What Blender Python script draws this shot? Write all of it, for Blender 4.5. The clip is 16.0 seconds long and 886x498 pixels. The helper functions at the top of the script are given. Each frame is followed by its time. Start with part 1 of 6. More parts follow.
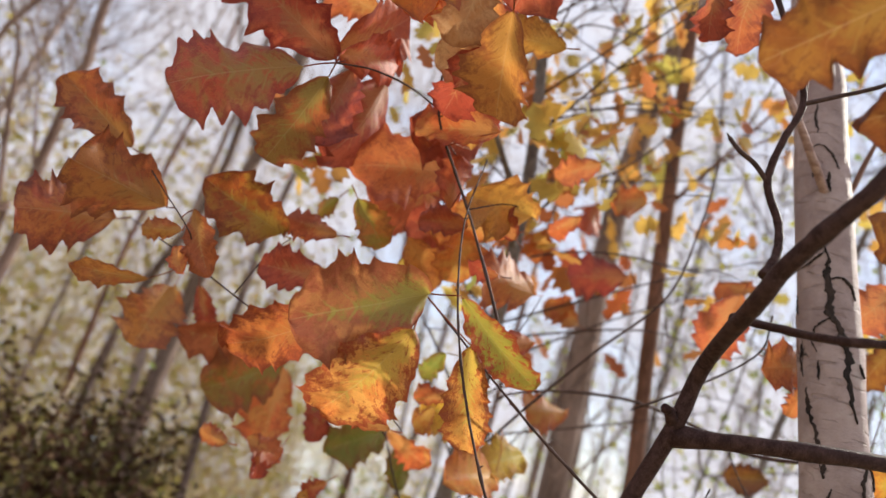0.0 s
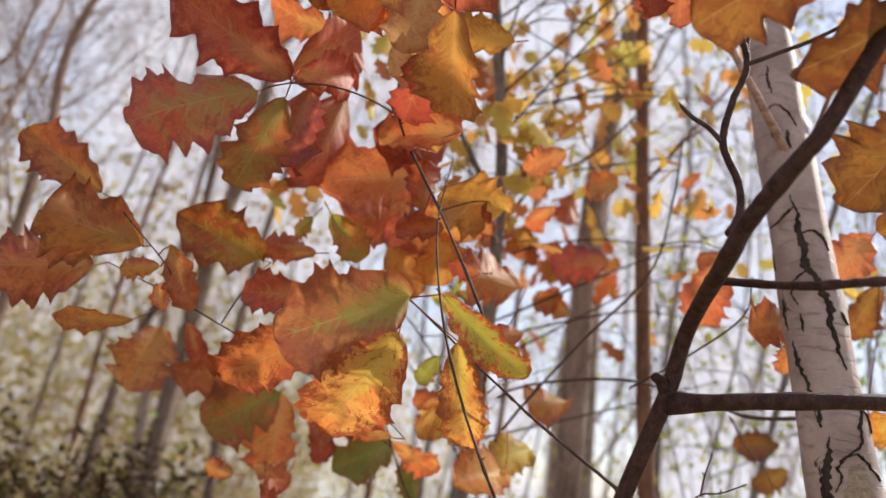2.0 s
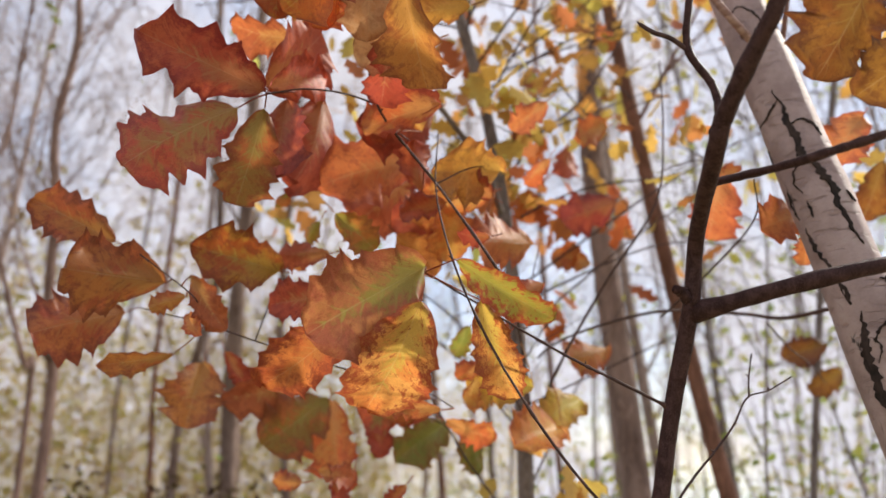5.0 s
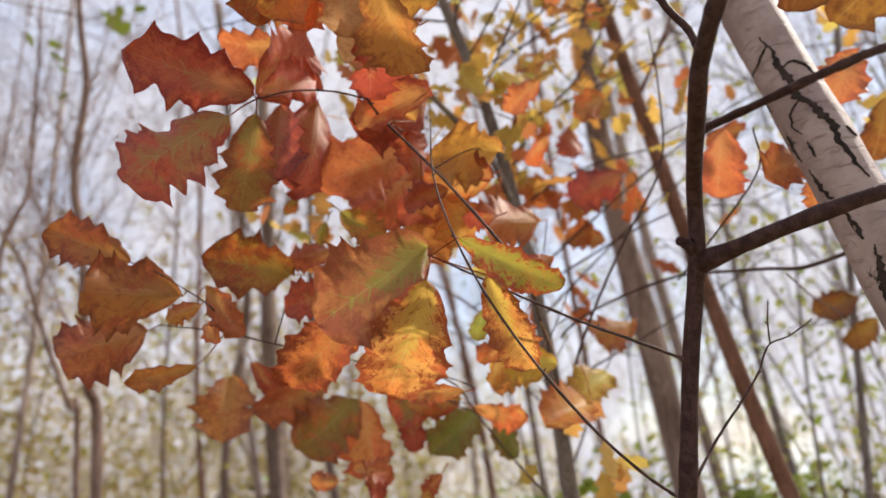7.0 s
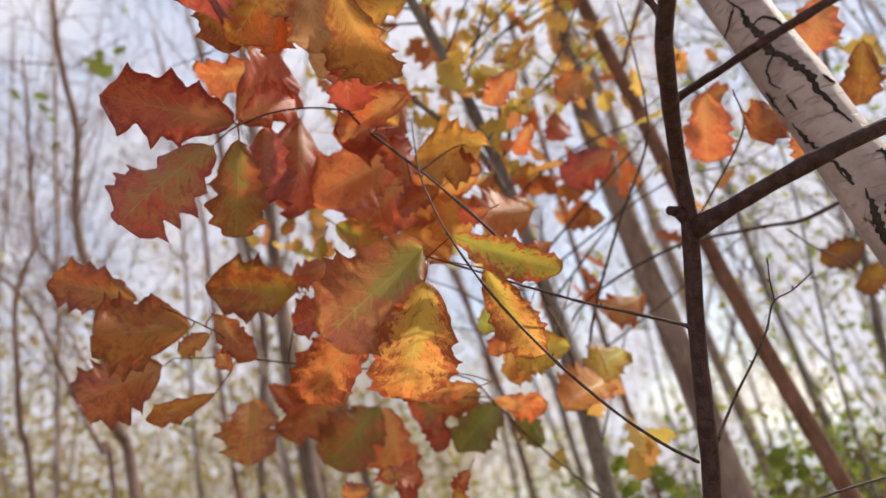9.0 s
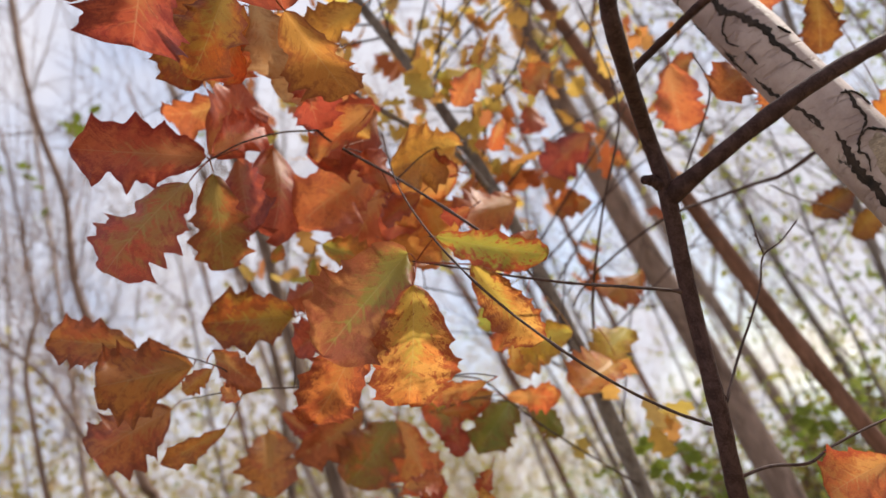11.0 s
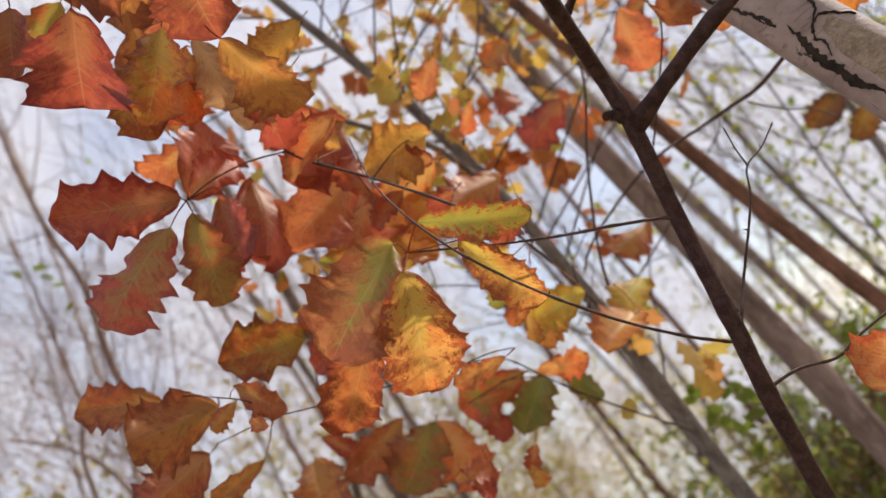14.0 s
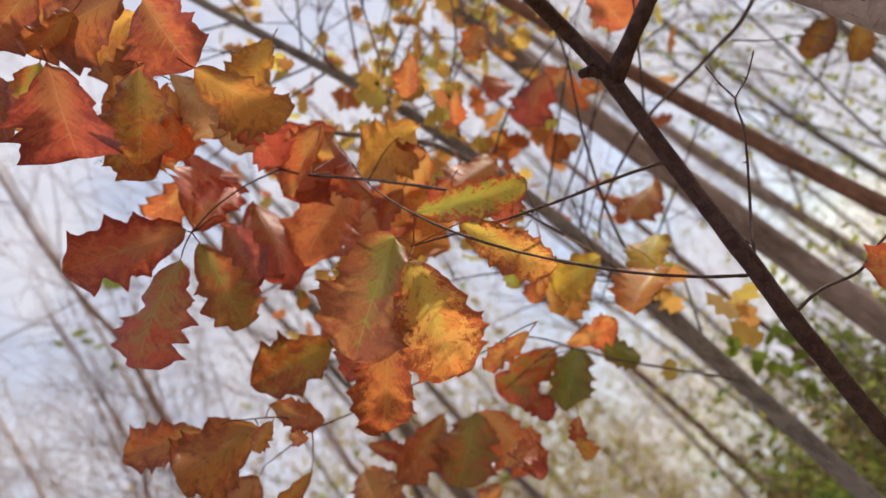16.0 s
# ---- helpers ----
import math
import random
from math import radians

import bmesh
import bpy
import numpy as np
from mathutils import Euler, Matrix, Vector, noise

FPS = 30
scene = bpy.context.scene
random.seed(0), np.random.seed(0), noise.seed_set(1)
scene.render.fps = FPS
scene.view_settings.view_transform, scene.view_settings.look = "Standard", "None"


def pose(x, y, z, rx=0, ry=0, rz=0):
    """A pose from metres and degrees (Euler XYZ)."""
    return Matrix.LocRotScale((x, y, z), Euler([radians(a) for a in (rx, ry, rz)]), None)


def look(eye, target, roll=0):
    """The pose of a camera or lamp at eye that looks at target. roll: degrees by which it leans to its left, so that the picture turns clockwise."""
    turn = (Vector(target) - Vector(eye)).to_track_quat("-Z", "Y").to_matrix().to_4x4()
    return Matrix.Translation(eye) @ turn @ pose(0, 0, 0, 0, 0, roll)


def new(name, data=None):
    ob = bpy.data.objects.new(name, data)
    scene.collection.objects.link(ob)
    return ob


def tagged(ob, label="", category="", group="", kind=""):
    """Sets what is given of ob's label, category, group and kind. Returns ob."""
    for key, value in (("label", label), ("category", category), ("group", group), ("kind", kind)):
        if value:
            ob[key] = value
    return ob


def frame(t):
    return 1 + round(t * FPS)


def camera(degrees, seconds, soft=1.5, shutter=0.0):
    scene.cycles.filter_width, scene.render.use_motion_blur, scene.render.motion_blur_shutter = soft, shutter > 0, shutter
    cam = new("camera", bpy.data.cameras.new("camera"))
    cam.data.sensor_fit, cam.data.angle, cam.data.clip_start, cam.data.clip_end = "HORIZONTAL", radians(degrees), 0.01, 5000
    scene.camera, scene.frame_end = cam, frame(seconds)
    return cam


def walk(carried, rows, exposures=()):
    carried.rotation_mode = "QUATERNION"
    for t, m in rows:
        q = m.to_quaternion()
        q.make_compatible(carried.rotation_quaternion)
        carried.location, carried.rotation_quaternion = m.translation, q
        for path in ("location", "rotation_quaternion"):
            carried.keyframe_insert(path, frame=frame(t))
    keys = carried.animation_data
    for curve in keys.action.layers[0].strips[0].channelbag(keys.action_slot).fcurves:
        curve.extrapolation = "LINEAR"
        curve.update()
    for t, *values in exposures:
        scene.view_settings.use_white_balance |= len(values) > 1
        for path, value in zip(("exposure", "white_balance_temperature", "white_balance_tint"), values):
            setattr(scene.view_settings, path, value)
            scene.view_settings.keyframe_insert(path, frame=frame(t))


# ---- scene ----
# the camera rolls and sinks a little, close to a young oak
cam = camera(66.0, 16.0, soft=1.5)
cam.data.dof.use_dof = True
cam.data.dof.focus_distance = 0.80
cam.data.dof.aperture_fstop = 2.8
PATH = [
    (0.0, pose(0.0001, -0.0001, 1.6502, 107.46, -17.12, -5.29)),
    (0.5, pose(0.0049, -0.0050, 1.6435, 107.73, -15.41, -4.69)),
    (1.0, pose(0.0108, -0.0074, 1.6405, 107.73, -13.61, -4.06)),
    (1.5, pose(0.0174, -0.0084, 1.6393, 107.95, -11.60, -3.81)),
    (2.0, pose(0.0205, -0.0078, 1.6361, 108.22, -9.77, -3.79)),
    (2.5, pose(0.0257, -0.0112, 1.6329, 108.11, -7.19, -3.34)),
    (3.0, pose(0.0280, -0.0174, 1.6269, 108.05, -4.94, -2.23)),
    (3.5, pose(0.0284, -0.0210, 1.6206, 107.46, -3.09, -1.16)),
    (4.0, pose(0.0288, -0.0206, 1.6139, 107.29, -1.14, -0.26)),
    (6.5, pose(0.0605, -0.0202, 1.5661, 108.28, 6.42, 5.02)),
    (7.0, pose(0.0646, -0.0162, 1.5586, 108.46, 7.82, 5.89)),
    (7.5, pose(0.0666, -0.0163, 1.5568, 108.47, 9.58, 6.42)),
    (8.0, pose(0.0677, -0.0140, 1.5577, 108.61, 11.50, 7.05)),
    (8.5, pose(0.0722, -0.0151, 1.5557, 109.07, 13.61, 8.09)),
    (9.0, pose(0.0814, -0.0226, 1.5531, 108.97, 14.59, 9.01)),
    (11.5, pose(0.0995, -0.0161, 1.5259, 111.50, 24.35, 13.03)),
    (12.0, pose(0.1044, -0.0127, 1.5202, 111.79, 26.11, 14.04)),
    (12.5, pose(0.1102, -0.0104, 1.5127, 112.33, 28.23, 15.36)),
    (13.0, pose(0.1119, -0.0089, 1.4999, 113.30, 30.21, 16.87)),
    (13.5, pose(0.1141, -0.0031, 1.4879, 114.50, 32.28, 18.62)),
    (14.0, pose(0.1156, 0.0019, 1.4762, 115.90, 33.72, 20.15)),
    (14.5, pose(0.1143, 0.0066, 1.4631, 117.54, 35.40, 22.06)),
    (15.0, pose(0.1141, 0.0114, 1.4516, 118.84, 37.28, 23.82)),
    (15.5, pose(0.1140, 0.0143, 1.4429, 120.16, 39.40, 25.76)),
    (16.0, pose(0.1197, 0.0129, 1.4388, 121.54, 41.30, 28.63)),
]
walk(cam, PATH, exposures=[(0.0, 1.15), (7.0, 1.15), (12.0, 1.08), (16.0, 1.00)])
# ---------------------------------------------------------------- light
world = bpy.data.worlds.new("world")
scene.world = world
world.use_nodes = True
wt = world.node_tree
wt.nodes.clear()
w_out = wt.nodes.new("ShaderNodeOutputWorld")
w_bg = wt.nodes.new("ShaderNodeBackground")
w_sky = wt.nodes.new("ShaderNodeTexSky")
w_sky.sky_type = "NISHITA"
w_sky.sun_disc = False
SUN_ELEV, SUN_TURN = 38.0, 64.0
w_sky.sun_elevation = radians(SUN_ELEV)
w_sky.sun_rotation = radians(SUN_TURN)
w_sky.air_density, w_sky.dust_density = 1.0, 0.4
w_bg.inputs["Strength"].default_value = 0.130
w_tc = wt.nodes.new("ShaderNodeTexCoord")
w_cloud = wt.nodes.new("ShaderNodeTexNoise")
w_cloud.inputs["Scale"].default_value = 2.6
w_cloud.inputs["Detail"].default_value = 5.0
w_cloud.inputs["Roughness"].default_value = 0.6
w_ramp = wt.nodes.new("ShaderNodeValToRGB")
w_ramp.color_ramp.elements[0].position, w_ramp.color_ramp.elements[1].position = 0.34, 0.54
w_ramp.color_ramp.elements[0].color = (0.52, 0.52, 0.52, 1)
w_mix = wt.nodes.new("ShaderNodeMix")
w_mix.data_type = "RGBA"
w_mix.inputs["B"].default_value = (3.08, 3.02, 3.33, 1)
w_sep, w_abs, w_com = wt.nodes.new("ShaderNodeSeparateXYZ"), wt.nodes.new("ShaderNodeMath"), wt.nodes.new("ShaderNodeCombineXYZ")
w_abs.operation = "ABSOLUTE"
wt.links.new(w_tc.outputs["Generated"], w_sep.inputs[0])
wt.links.new(w_sep.outputs["X"], w_com.inputs["X"])
wt.links.new(w_sep.outputs["Y"], w_com.inputs["Y"])
wt.links.new(w_sep.outputs["Z"], w_abs.inputs[0])
wt.links.new(w_abs.outputs[0], w_com.inputs["Z"])
wt.links.new(w_com.outputs[0], w_sky.inputs["Vector"])
wt.links.new(w_tc.outputs["Generated"], w_cloud.inputs["Vector"])
wt.links.new(w_cloud.outputs["Fac"], w_ramp.inputs["Fac"])
wt.links.new(w_ramp.outputs["Color"], w_mix.inputs["Factor"])
wt.links.new(w_sky.outputs["Color"], w_mix.inputs["A"])
wt.links.new(w_mix.outputs["Result"], w_bg.inputs["Color"])
wt.links.new(w_bg.outputs["Background"], w_out.inputs["Surface"])

sun_data = bpy.data.lights.new("sun", "SUN")
sun_data.energy = 2.9
sun_data.angle = radians(2.5)
sun_data.color = (1.0, 0.93, 0.82)
sun = new("sun", sun_data)
_az, _el = radians(SUN_TURN), radians(SUN_ELEV)
SUN_DIR = Vector((math.sin(_az) * math.cos(_el), math.cos(_az) * math.cos(_el), math.sin(_el)))
sun.matrix_world = look(SUN_DIR * 40, (0, 0, 0))


# ---------------------------------------------------------------- materials
class Nodes:
    """Short forms for building one node material."""

    def __init__(self, name):
        self.mat = bpy.data.materials.new(name)
        self.mat.use_nodes = True
        self.t = self.mat.node_tree
        self.t.nodes.clear()
        self.out = self.t.nodes.new("ShaderNodeOutputMaterial")

    def put(self, socket, value):
        if value is None:
            return
        if hasattr(value, "is_linked"):
            self.t.links.new(value, socket)
        elif isinstance(value, tuple) and len(value) == 3 and socket.type == "RGBA":
            socket.default_value = (*value, 1)
        else:
            socket.default_value = value

    def math(self, op, a, b=None, c=None, clamp=False):
        n = self.t.nodes.new("ShaderNodeMath")
        n.operation, n.use_clamp = op, clamp
        for s, v in zip(n.inputs, (a, b, c)):
            self.put(s, v)
        return n.outputs[0]

    def mix(self, f, a, b, blend="MIX"):
        n = self.t.nodes.new("ShaderNodeMix")
        n.data_type, n.blend_type = "RGBA", blend
        self.put(n.inputs["Factor"], f)
        self.put(n.inputs["A"], a)
        self.put(n.inputs["B"], b)
        return n.outputs["Result"]

    def step(self, v, lo, hi):
        n = self.t.nodes.new("ShaderNodeMapRange")
        n.interpolation_type = "SMOOTHSTEP"
        self.put(n.inputs["Value"], v)
        n.inputs["From Min"].default_value, n.inputs["From Max"].default_value = lo, hi
        return n.outputs["Result"]

    def noise(self, vector, scale, detail=4.0, rough=0.55, distort=0.0):
        n = self.t.nodes.new("ShaderNodeTexNoise")
        self.put(n.inputs["Vector"], vector)
        n.inputs["Scale"].default_value, n.inputs["Detail"].default_value = scale, detail
        n.inputs["Roughness"].default_value, n.inputs["Distortion"].default_value = rough, distort
        return n.outputs["Fac"]

    def coord(self, which="Object", scale=(1, 1, 1), offset=None):
        c = self.t.nodes.new("ShaderNodeTexCoord").outputs[which]
        m = self.t.nodes.new("ShaderNodeMapping")
        self.t.links.new(c, m.inputs["Vector"])
        m.inputs["Scale"].default_value = scale
        if offset is not None:
            self.t.links.new(offset, m.inputs["Location"])
        return m.outputs["Vector"]

    def rand(self):
        return self.t.nodes.new("ShaderNodeObjectInfo").outputs["Random"]

    def island(self):
        return self.t.nodes.new("ShaderNodeNewGeometry").outputs["Random Per Island"]

    def bump(self, height, strength, distance=0.002):
        n = self.t.nodes.new("ShaderNodeBump")
        n.inputs["Strength"].default_value, n.inputs["Distance"].default_value = strength, distance
        self.put(n.inputs["Height"], height)
        return n.outputs["Normal"]

    def finish(self, colour, rough=0.8, normal=None, translucent=0.0, glow_colour=None, spec=0.3):
        p = self.t.nodes.new("ShaderNodeBsdfPrincipled")
        self.put(p.inputs["Base Color"], colour)
        self.put(p.inputs["Roughness"], rough)
        p.inputs["Specular IOR Level"].default_value = spec
        self.put(p.inputs["Normal"], normal)
        surface = p.outputs["BSDF"]
        if translucent:
            tr = self.t.nodes.new("ShaderNodeBsdfTranslucent")
            self.put(tr.inputs["Color"], glow_colour if glow_colour is not None else colour)
            m = self.t.nodes.new("ShaderNodeMixShader")
            m.inputs["Fac"].default_value = translucent
            self.t.links.new(surface, m.inputs[1])
            self.t.links.new(tr.outputs["BSDF"], m.inputs[2])
            surface = m.outputs["Shader"]
        self.t.links.new(surface, self.out.inputs["Surface"])
        return self.mat


def leaf_material(name, main, patch, vein, spot, spots=0.35, translucent=0.5):
    """An autumn oak leaf: main colour with large patches of a second, a third along the midrib and the base, dark streaks that
    follow the side veins, a dark rim, a fine net of veinlets. UV: along, across."""
    n = Nodes(name)
    uv = n.t.nodes.new("ShaderNodeTexCoord").outputs["UV"]
    sep = n.t.nodes.new("ShaderNodeSeparateXYZ")
    n.t.links.new(uv, sep.inputs[0])
    s, across = sep.outputs["X"], sep.outputs["Y"]
    a = n.math("MULTIPLY", n.math("ABSOLUTE", n.math("SUBTRACT", across, 0.5)), 2.0)
    shift = n.math("MULTIPLY", n.rand(), 40.0)
    obj = n.coord("Object", (1, 1, 1), shift)
    big = n.noise(obj, 22.0, 3.0, 0.6, 0.4)
    blotch = n.noise(obj, 48.0, 6.0, 0.72, 0.25)
    fine = n.noise(obj, 130.0, 5.0, 0.7)
    grain = n.noise(obj, 600.0, 2.0, 0.6)
    # side veins leave the midrib towards the tip; along: constant on each of them
    along = n.math("ADD", n.math("SUBTRACT", s, n.math("MULTIPLY", a, 0.30)), n.math("MULTIPLY", n.math("SUBTRACT", big, 0.5), 0.10))
    side = n.math("ABSOLUTE", n.math("SUBTRACT", n.math("FRACT", n.math("MULTIPLY", along, 6.5)), 0.5))
    side_line = n.math("SUBTRACT", 1.0, n.step(side, 0.012, 0.055))
    rib = n.math("SUBTRACT", 1.0, n.step(a, 0.006, 0.030))
    lines = n.math("MAXIMUM", n.math("MULTIPLY", rib, 0.8), n.math("MULTIPLY", side_line, n.math("MULTIPLY", n.math("SUBTRACT", 1.0, a), 0.35)))
    way = n.t.nodes.new("ShaderNodeCombineXYZ")
    n.put(way.inputs["X"], n.math("MULTIPLY", along, 13.0))
    n.put(way.inputs["Y"], n.math("MULTIPLY", across, 5.0))
    n.put(way.inputs["Z"], shift)
    streak = n.noise(way.outputs[0], 1.0, 5.0, 0.68, 0.5)
    net = n.t.nodes.new("ShaderNodeTexVoronoi")
    net.feature = "DISTANCE_TO_EDGE"
    net.inputs["Scale"].default_value = 330.0
    n.put(net.inputs["Vector"], obj)
    veinlets = n.math("SUBTRACT", 1.0, n.step(net.outputs["Distance"], 0.02, 0.14))
    col = n.mix(n.step(big, 0.42, 0.58), main, patch)
    col = n.mix(n.math("MULTIPLY", n.step(blotch, 0.48, 0.62), 0.75), col, n.mix(0.35, spot, main))
    inner = n.math("SUBTRACT", 1.0, n.math("ADD", n.math("MULTIPLY", a, 0.55), n.math("MULTIPLY", s, 0.80)))
    inner = n.math("ADD", inner, n.math("MULTIPLY", n.math("SUBTRACT", blotch, 0.5), 1.2))
    inner = n.math("ADD", inner, n.math("MULTIPLY", n.math("SUBTRACT", side, 0.25), 0.22))
    # the third colour spreads out along the side veins, strongest near the midrib
    halo = n.math("SUBTRACT", 1.0, n.step(n.math("ADD", side, n.math("MULTIPLY", n.math("SUBTRACT", fine, 0.5), 0.20)), 0.02, 0.17))
    inner = n.math("ADD", inner, n.math("MULTIPLY", halo, n.math("MULTIPLY", n.math("SUBTRACT", 1.0, a), 0.26)))
    col = n.mix(n.math("MULTIPLY", n.step(inner, 0.36, 0.72), 0.85), col, vein)
    near = n.math("ADD", 0.34, n.math("MULTIPLY", spots, 0.55))
    col = n.mix(n.math("MULTIPLY", n.step(n.math("ADD", n.math("ADD", streak, n.math("MULTIPLY", n.math("SUBTRACT", a, 0.50), 0.14)), n.math("MULTIPLY", n.math("SUBTRACT", fine, 0.5), 0.35)), 0.52, 0.62), near), col, spot)
    spotty = n.math("MULTIPLY", n.step(n.math("ADD", fine, n.math("MULTIPLY", n.math("SUBTRACT", a, 0.50), 0.30)), 0.54, 0.64), spots)
    col = n.mix(spotty, col, spot)
    rim = n.math("MULTIPLY", n.step(n.math("ADD", a, n.math("MULTIPLY", n.math("SUBTRACT", blotch, 0.5), 0.8)), 0.70, 0.98), 0.72)
    col = n.mix(rim, col, spot)
    col = n.mix(n.math("MULTIPLY", lines, 0.32), col, n.mix(0.55, vein, (0.55, 0.38, 0.22)))
    col = n.mix(n.math("MULTIPLY", veinlets, 0.16), col, n.mix(0.5, vein, patch))
    val = n.math("ADD", 0.88, n.math("MULTIPLY", n.rand(), 0.48))
    hue = n.t.nodes.new("ShaderNodeHueSaturation")
    hue.inputs["Saturation"].default_value = 1.0
    n.put(hue.inputs["Hue"], n.math("ADD", 0.493, n.math("MULTIPLY", n.math("FRACT", n.math("MULTIPLY", n.rand(), 7.3)), 0.022)))
    n.put(hue.inputs["Value"], n.math("MULTIPLY", val, n.math("ADD", 0.80, n.math("MULTIPLY", grain, 0.40))))
    n.put(hue.inputs["Color"], col)
    col = hue.outputs["Color"]
    height = n.math("ADD", n.math("MULTIPLY", lines, -0.8), n.math("ADD", n.math("MULTIPLY", fine, 0.5), n.math("MULTIPLY", blotch, 0.9)))
    lit = n.t.nodes.new("ShaderNodeHueSaturation")
    lit.inputs["Saturation"].default_value, lit.inputs["Value"].default_value = 1.0, 1.26
    n.put(lit.inputs["Color"], col)
    return n.finish(col, n.math("ADD", 0.34, n.math("MULTIPLY", fine, 0.3)), n.bump(height, 0.6, 0.0014), translucent, lit.outputs["Color"], 0.6)


LEAF = {
    "red": leaf_material("leaf_red", (0.380, 0.072, 0.032), (0.432, 0.111, 0.042), (0.370, 0.152, 0.056), (0.205, 0.026, 0.021)),
    "darkred": leaf_material("leaf_dark_red", (0.257, 0.046, 0.027), (0.329, 0.075, 0.032), (0.307, 0.119, 0.042), (0.134, 0.020, 0.017)),
    "rust": leaf_material("leaf_rust", (0.411, 0.091, 0.036), (0.329, 0.063, 0.028), (0.432, 0.182, 0.056), (0.194, 0.033, 0.019)),
    "rustgreen": leaf_material("leaf_rust_green", (0.360, 0.067, 0.032), (0.277, 0.127, 0.036), (0.257, 0.175, 0.048), (0.216, 0.033, 0.023)),
    "brown": leaf_material("leaf_brown", (0.307, 0.063, 0.026), (0.370, 0.119, 0.032), (0.329, 0.142, 0.040), (0.154, 0.033, 0.019)),
    "brownyellow": leaf_material("leaf_brown_yellow", (0.339, 0.079, 0.017), (0.370, 0.175, 0.026), (0.348, 0.214, 0.036), (0.175, 0.033, 0.016)),
    "orange": leaf_material("leaf_orange", (0.493, 0.135, 0.036), (0.451, 0.199, 0.048), (0.514, 0.254, 0.072), (0.287, 0.047, 0.021)),
    "redorange": leaf_material("leaf_red_orange", (0.432, 0.105, 0.040), (0.451, 0.131, 0.047), (0.432, 0.175, 0.063), (0.246, 0.040, 0.028)),
    "yellow": leaf_material("leaf_yellow", (0.536, 0.321, 0.041), (0.488, 0.227, 0.036), (0.507, 0.378, 0.073), (0.293, 0.113, 0.027)),
    "yellowbrown": leaf_material("leaf_yellow_brown", (0.473, 0.203, 0.042), (0.386, 0.132, 0.033), (0.516, 0.264, 0.060), (0.215, 0.061, 0.022)),
    "tan": leaf_material("leaf_tan", (0.439, 0.253, 0.128), (0.401, 0.187, 0.073), (0.477, 0.309, 0.155), (0.229, 0.084, 0.036), 0.2),
    "olive": leaf_material("leaf_olive", (0.218, 0.133, 0.021), (0.370, 0.101, 0.026), (0.218, 0.182, 0.032), (0.218, 0.051, 0.019)),
    "green": leaf_material("leaf_green", (0.162, 0.179, 0.027), (0.229, 0.189, 0.032), (0.229, 0.237, 0.046), (0.210, 0.085, 0.023)),
    "orangegreen": leaf_material("leaf_orange_green", (0.473, 0.104, 0.026), (0.205, 0.142, 0.023), (0.348, 0.190, 0.040), (0.267, 0.040, 0.017)),
    "greenyellow": leaf_material("leaf_green_yellow", (0.40, 0.235, 0.042), (0.29, 0.245, 0.036), (0.29, 0.270, 0.042), (0.30, 0.050, 0.020), 1.0),
    "glow": leaf_material("leaf_mottled_gold", (0.43, 0.135, 0.036), (0.50, 0.225, 0.060), (0.40, 0.270, 0.052), (0.235, 0.034, 0.018), 0.9, 0.5),
    "brownglow": leaf_material("leaf_brown_gold", (0.348, 0.067, 0.024), (0.451, 0.135, 0.036), (0.370, 0.135, 0.036), (0.175, 0.028, 0.017), 0.6, 0.5),
    # darker copy of brown: shade on the near leaves is put into its colour
    "shadebrown": leaf_material("leaf_shaded_brown", (0.205, 0.051, 0.019), (0.267, 0.079, 0.024), (0.246, 0.104, 0.031), (0.103, 0.023, 0.016)),
    "bronze": leaf_material("leaf_bronze", (0.170, 0.050, 0.013), (0.210, 0.080, 0.017), (0.22, 0.105, 0.022), (0.085, 0.020, 0.010)),
    "pink": leaf_material("leaf_pink_green", (0.277, 0.061, 0.040), (0.327, 0.111, 0.047), (0.215, 0.195, 0.040), (0.187, 0.035, 0.022), 0.4),
}


def bark(name, dark, light, scale, stretch, strength=0.6, distance=0.003, rough=0.85, spec=0.3):
    n = Nodes(name)
    obj = n.coord("Object", (1, 1, stretch))
    fine = n.noise(obj, scale * 5, 5.0, 0.65)
    wide = n.noise(obj, scale, 4.0, 0.6, 0.5)
    col = n.mix(n.step(wide, 0.34, 0.66), dark, light)
    col = n.mix(n.math("MULTIPLY", n.step(fine, 0.52, 0.72), 0.5), col, tuple(c * 1.7 for c in light))
    col = n.mix(n.math("MULTIPLY", n.step(fine, 0.45, 0.3), 0.6), col, tuple(c * 0.5 for c in dark))
    h = n.math("ADD", n.math("MULTIPLY", fine, 0.6), n.math("MULTIPLY", wide, 0.8))
    return n.finish(col, rough, n.bump(h, strength, distance), spec=spec)


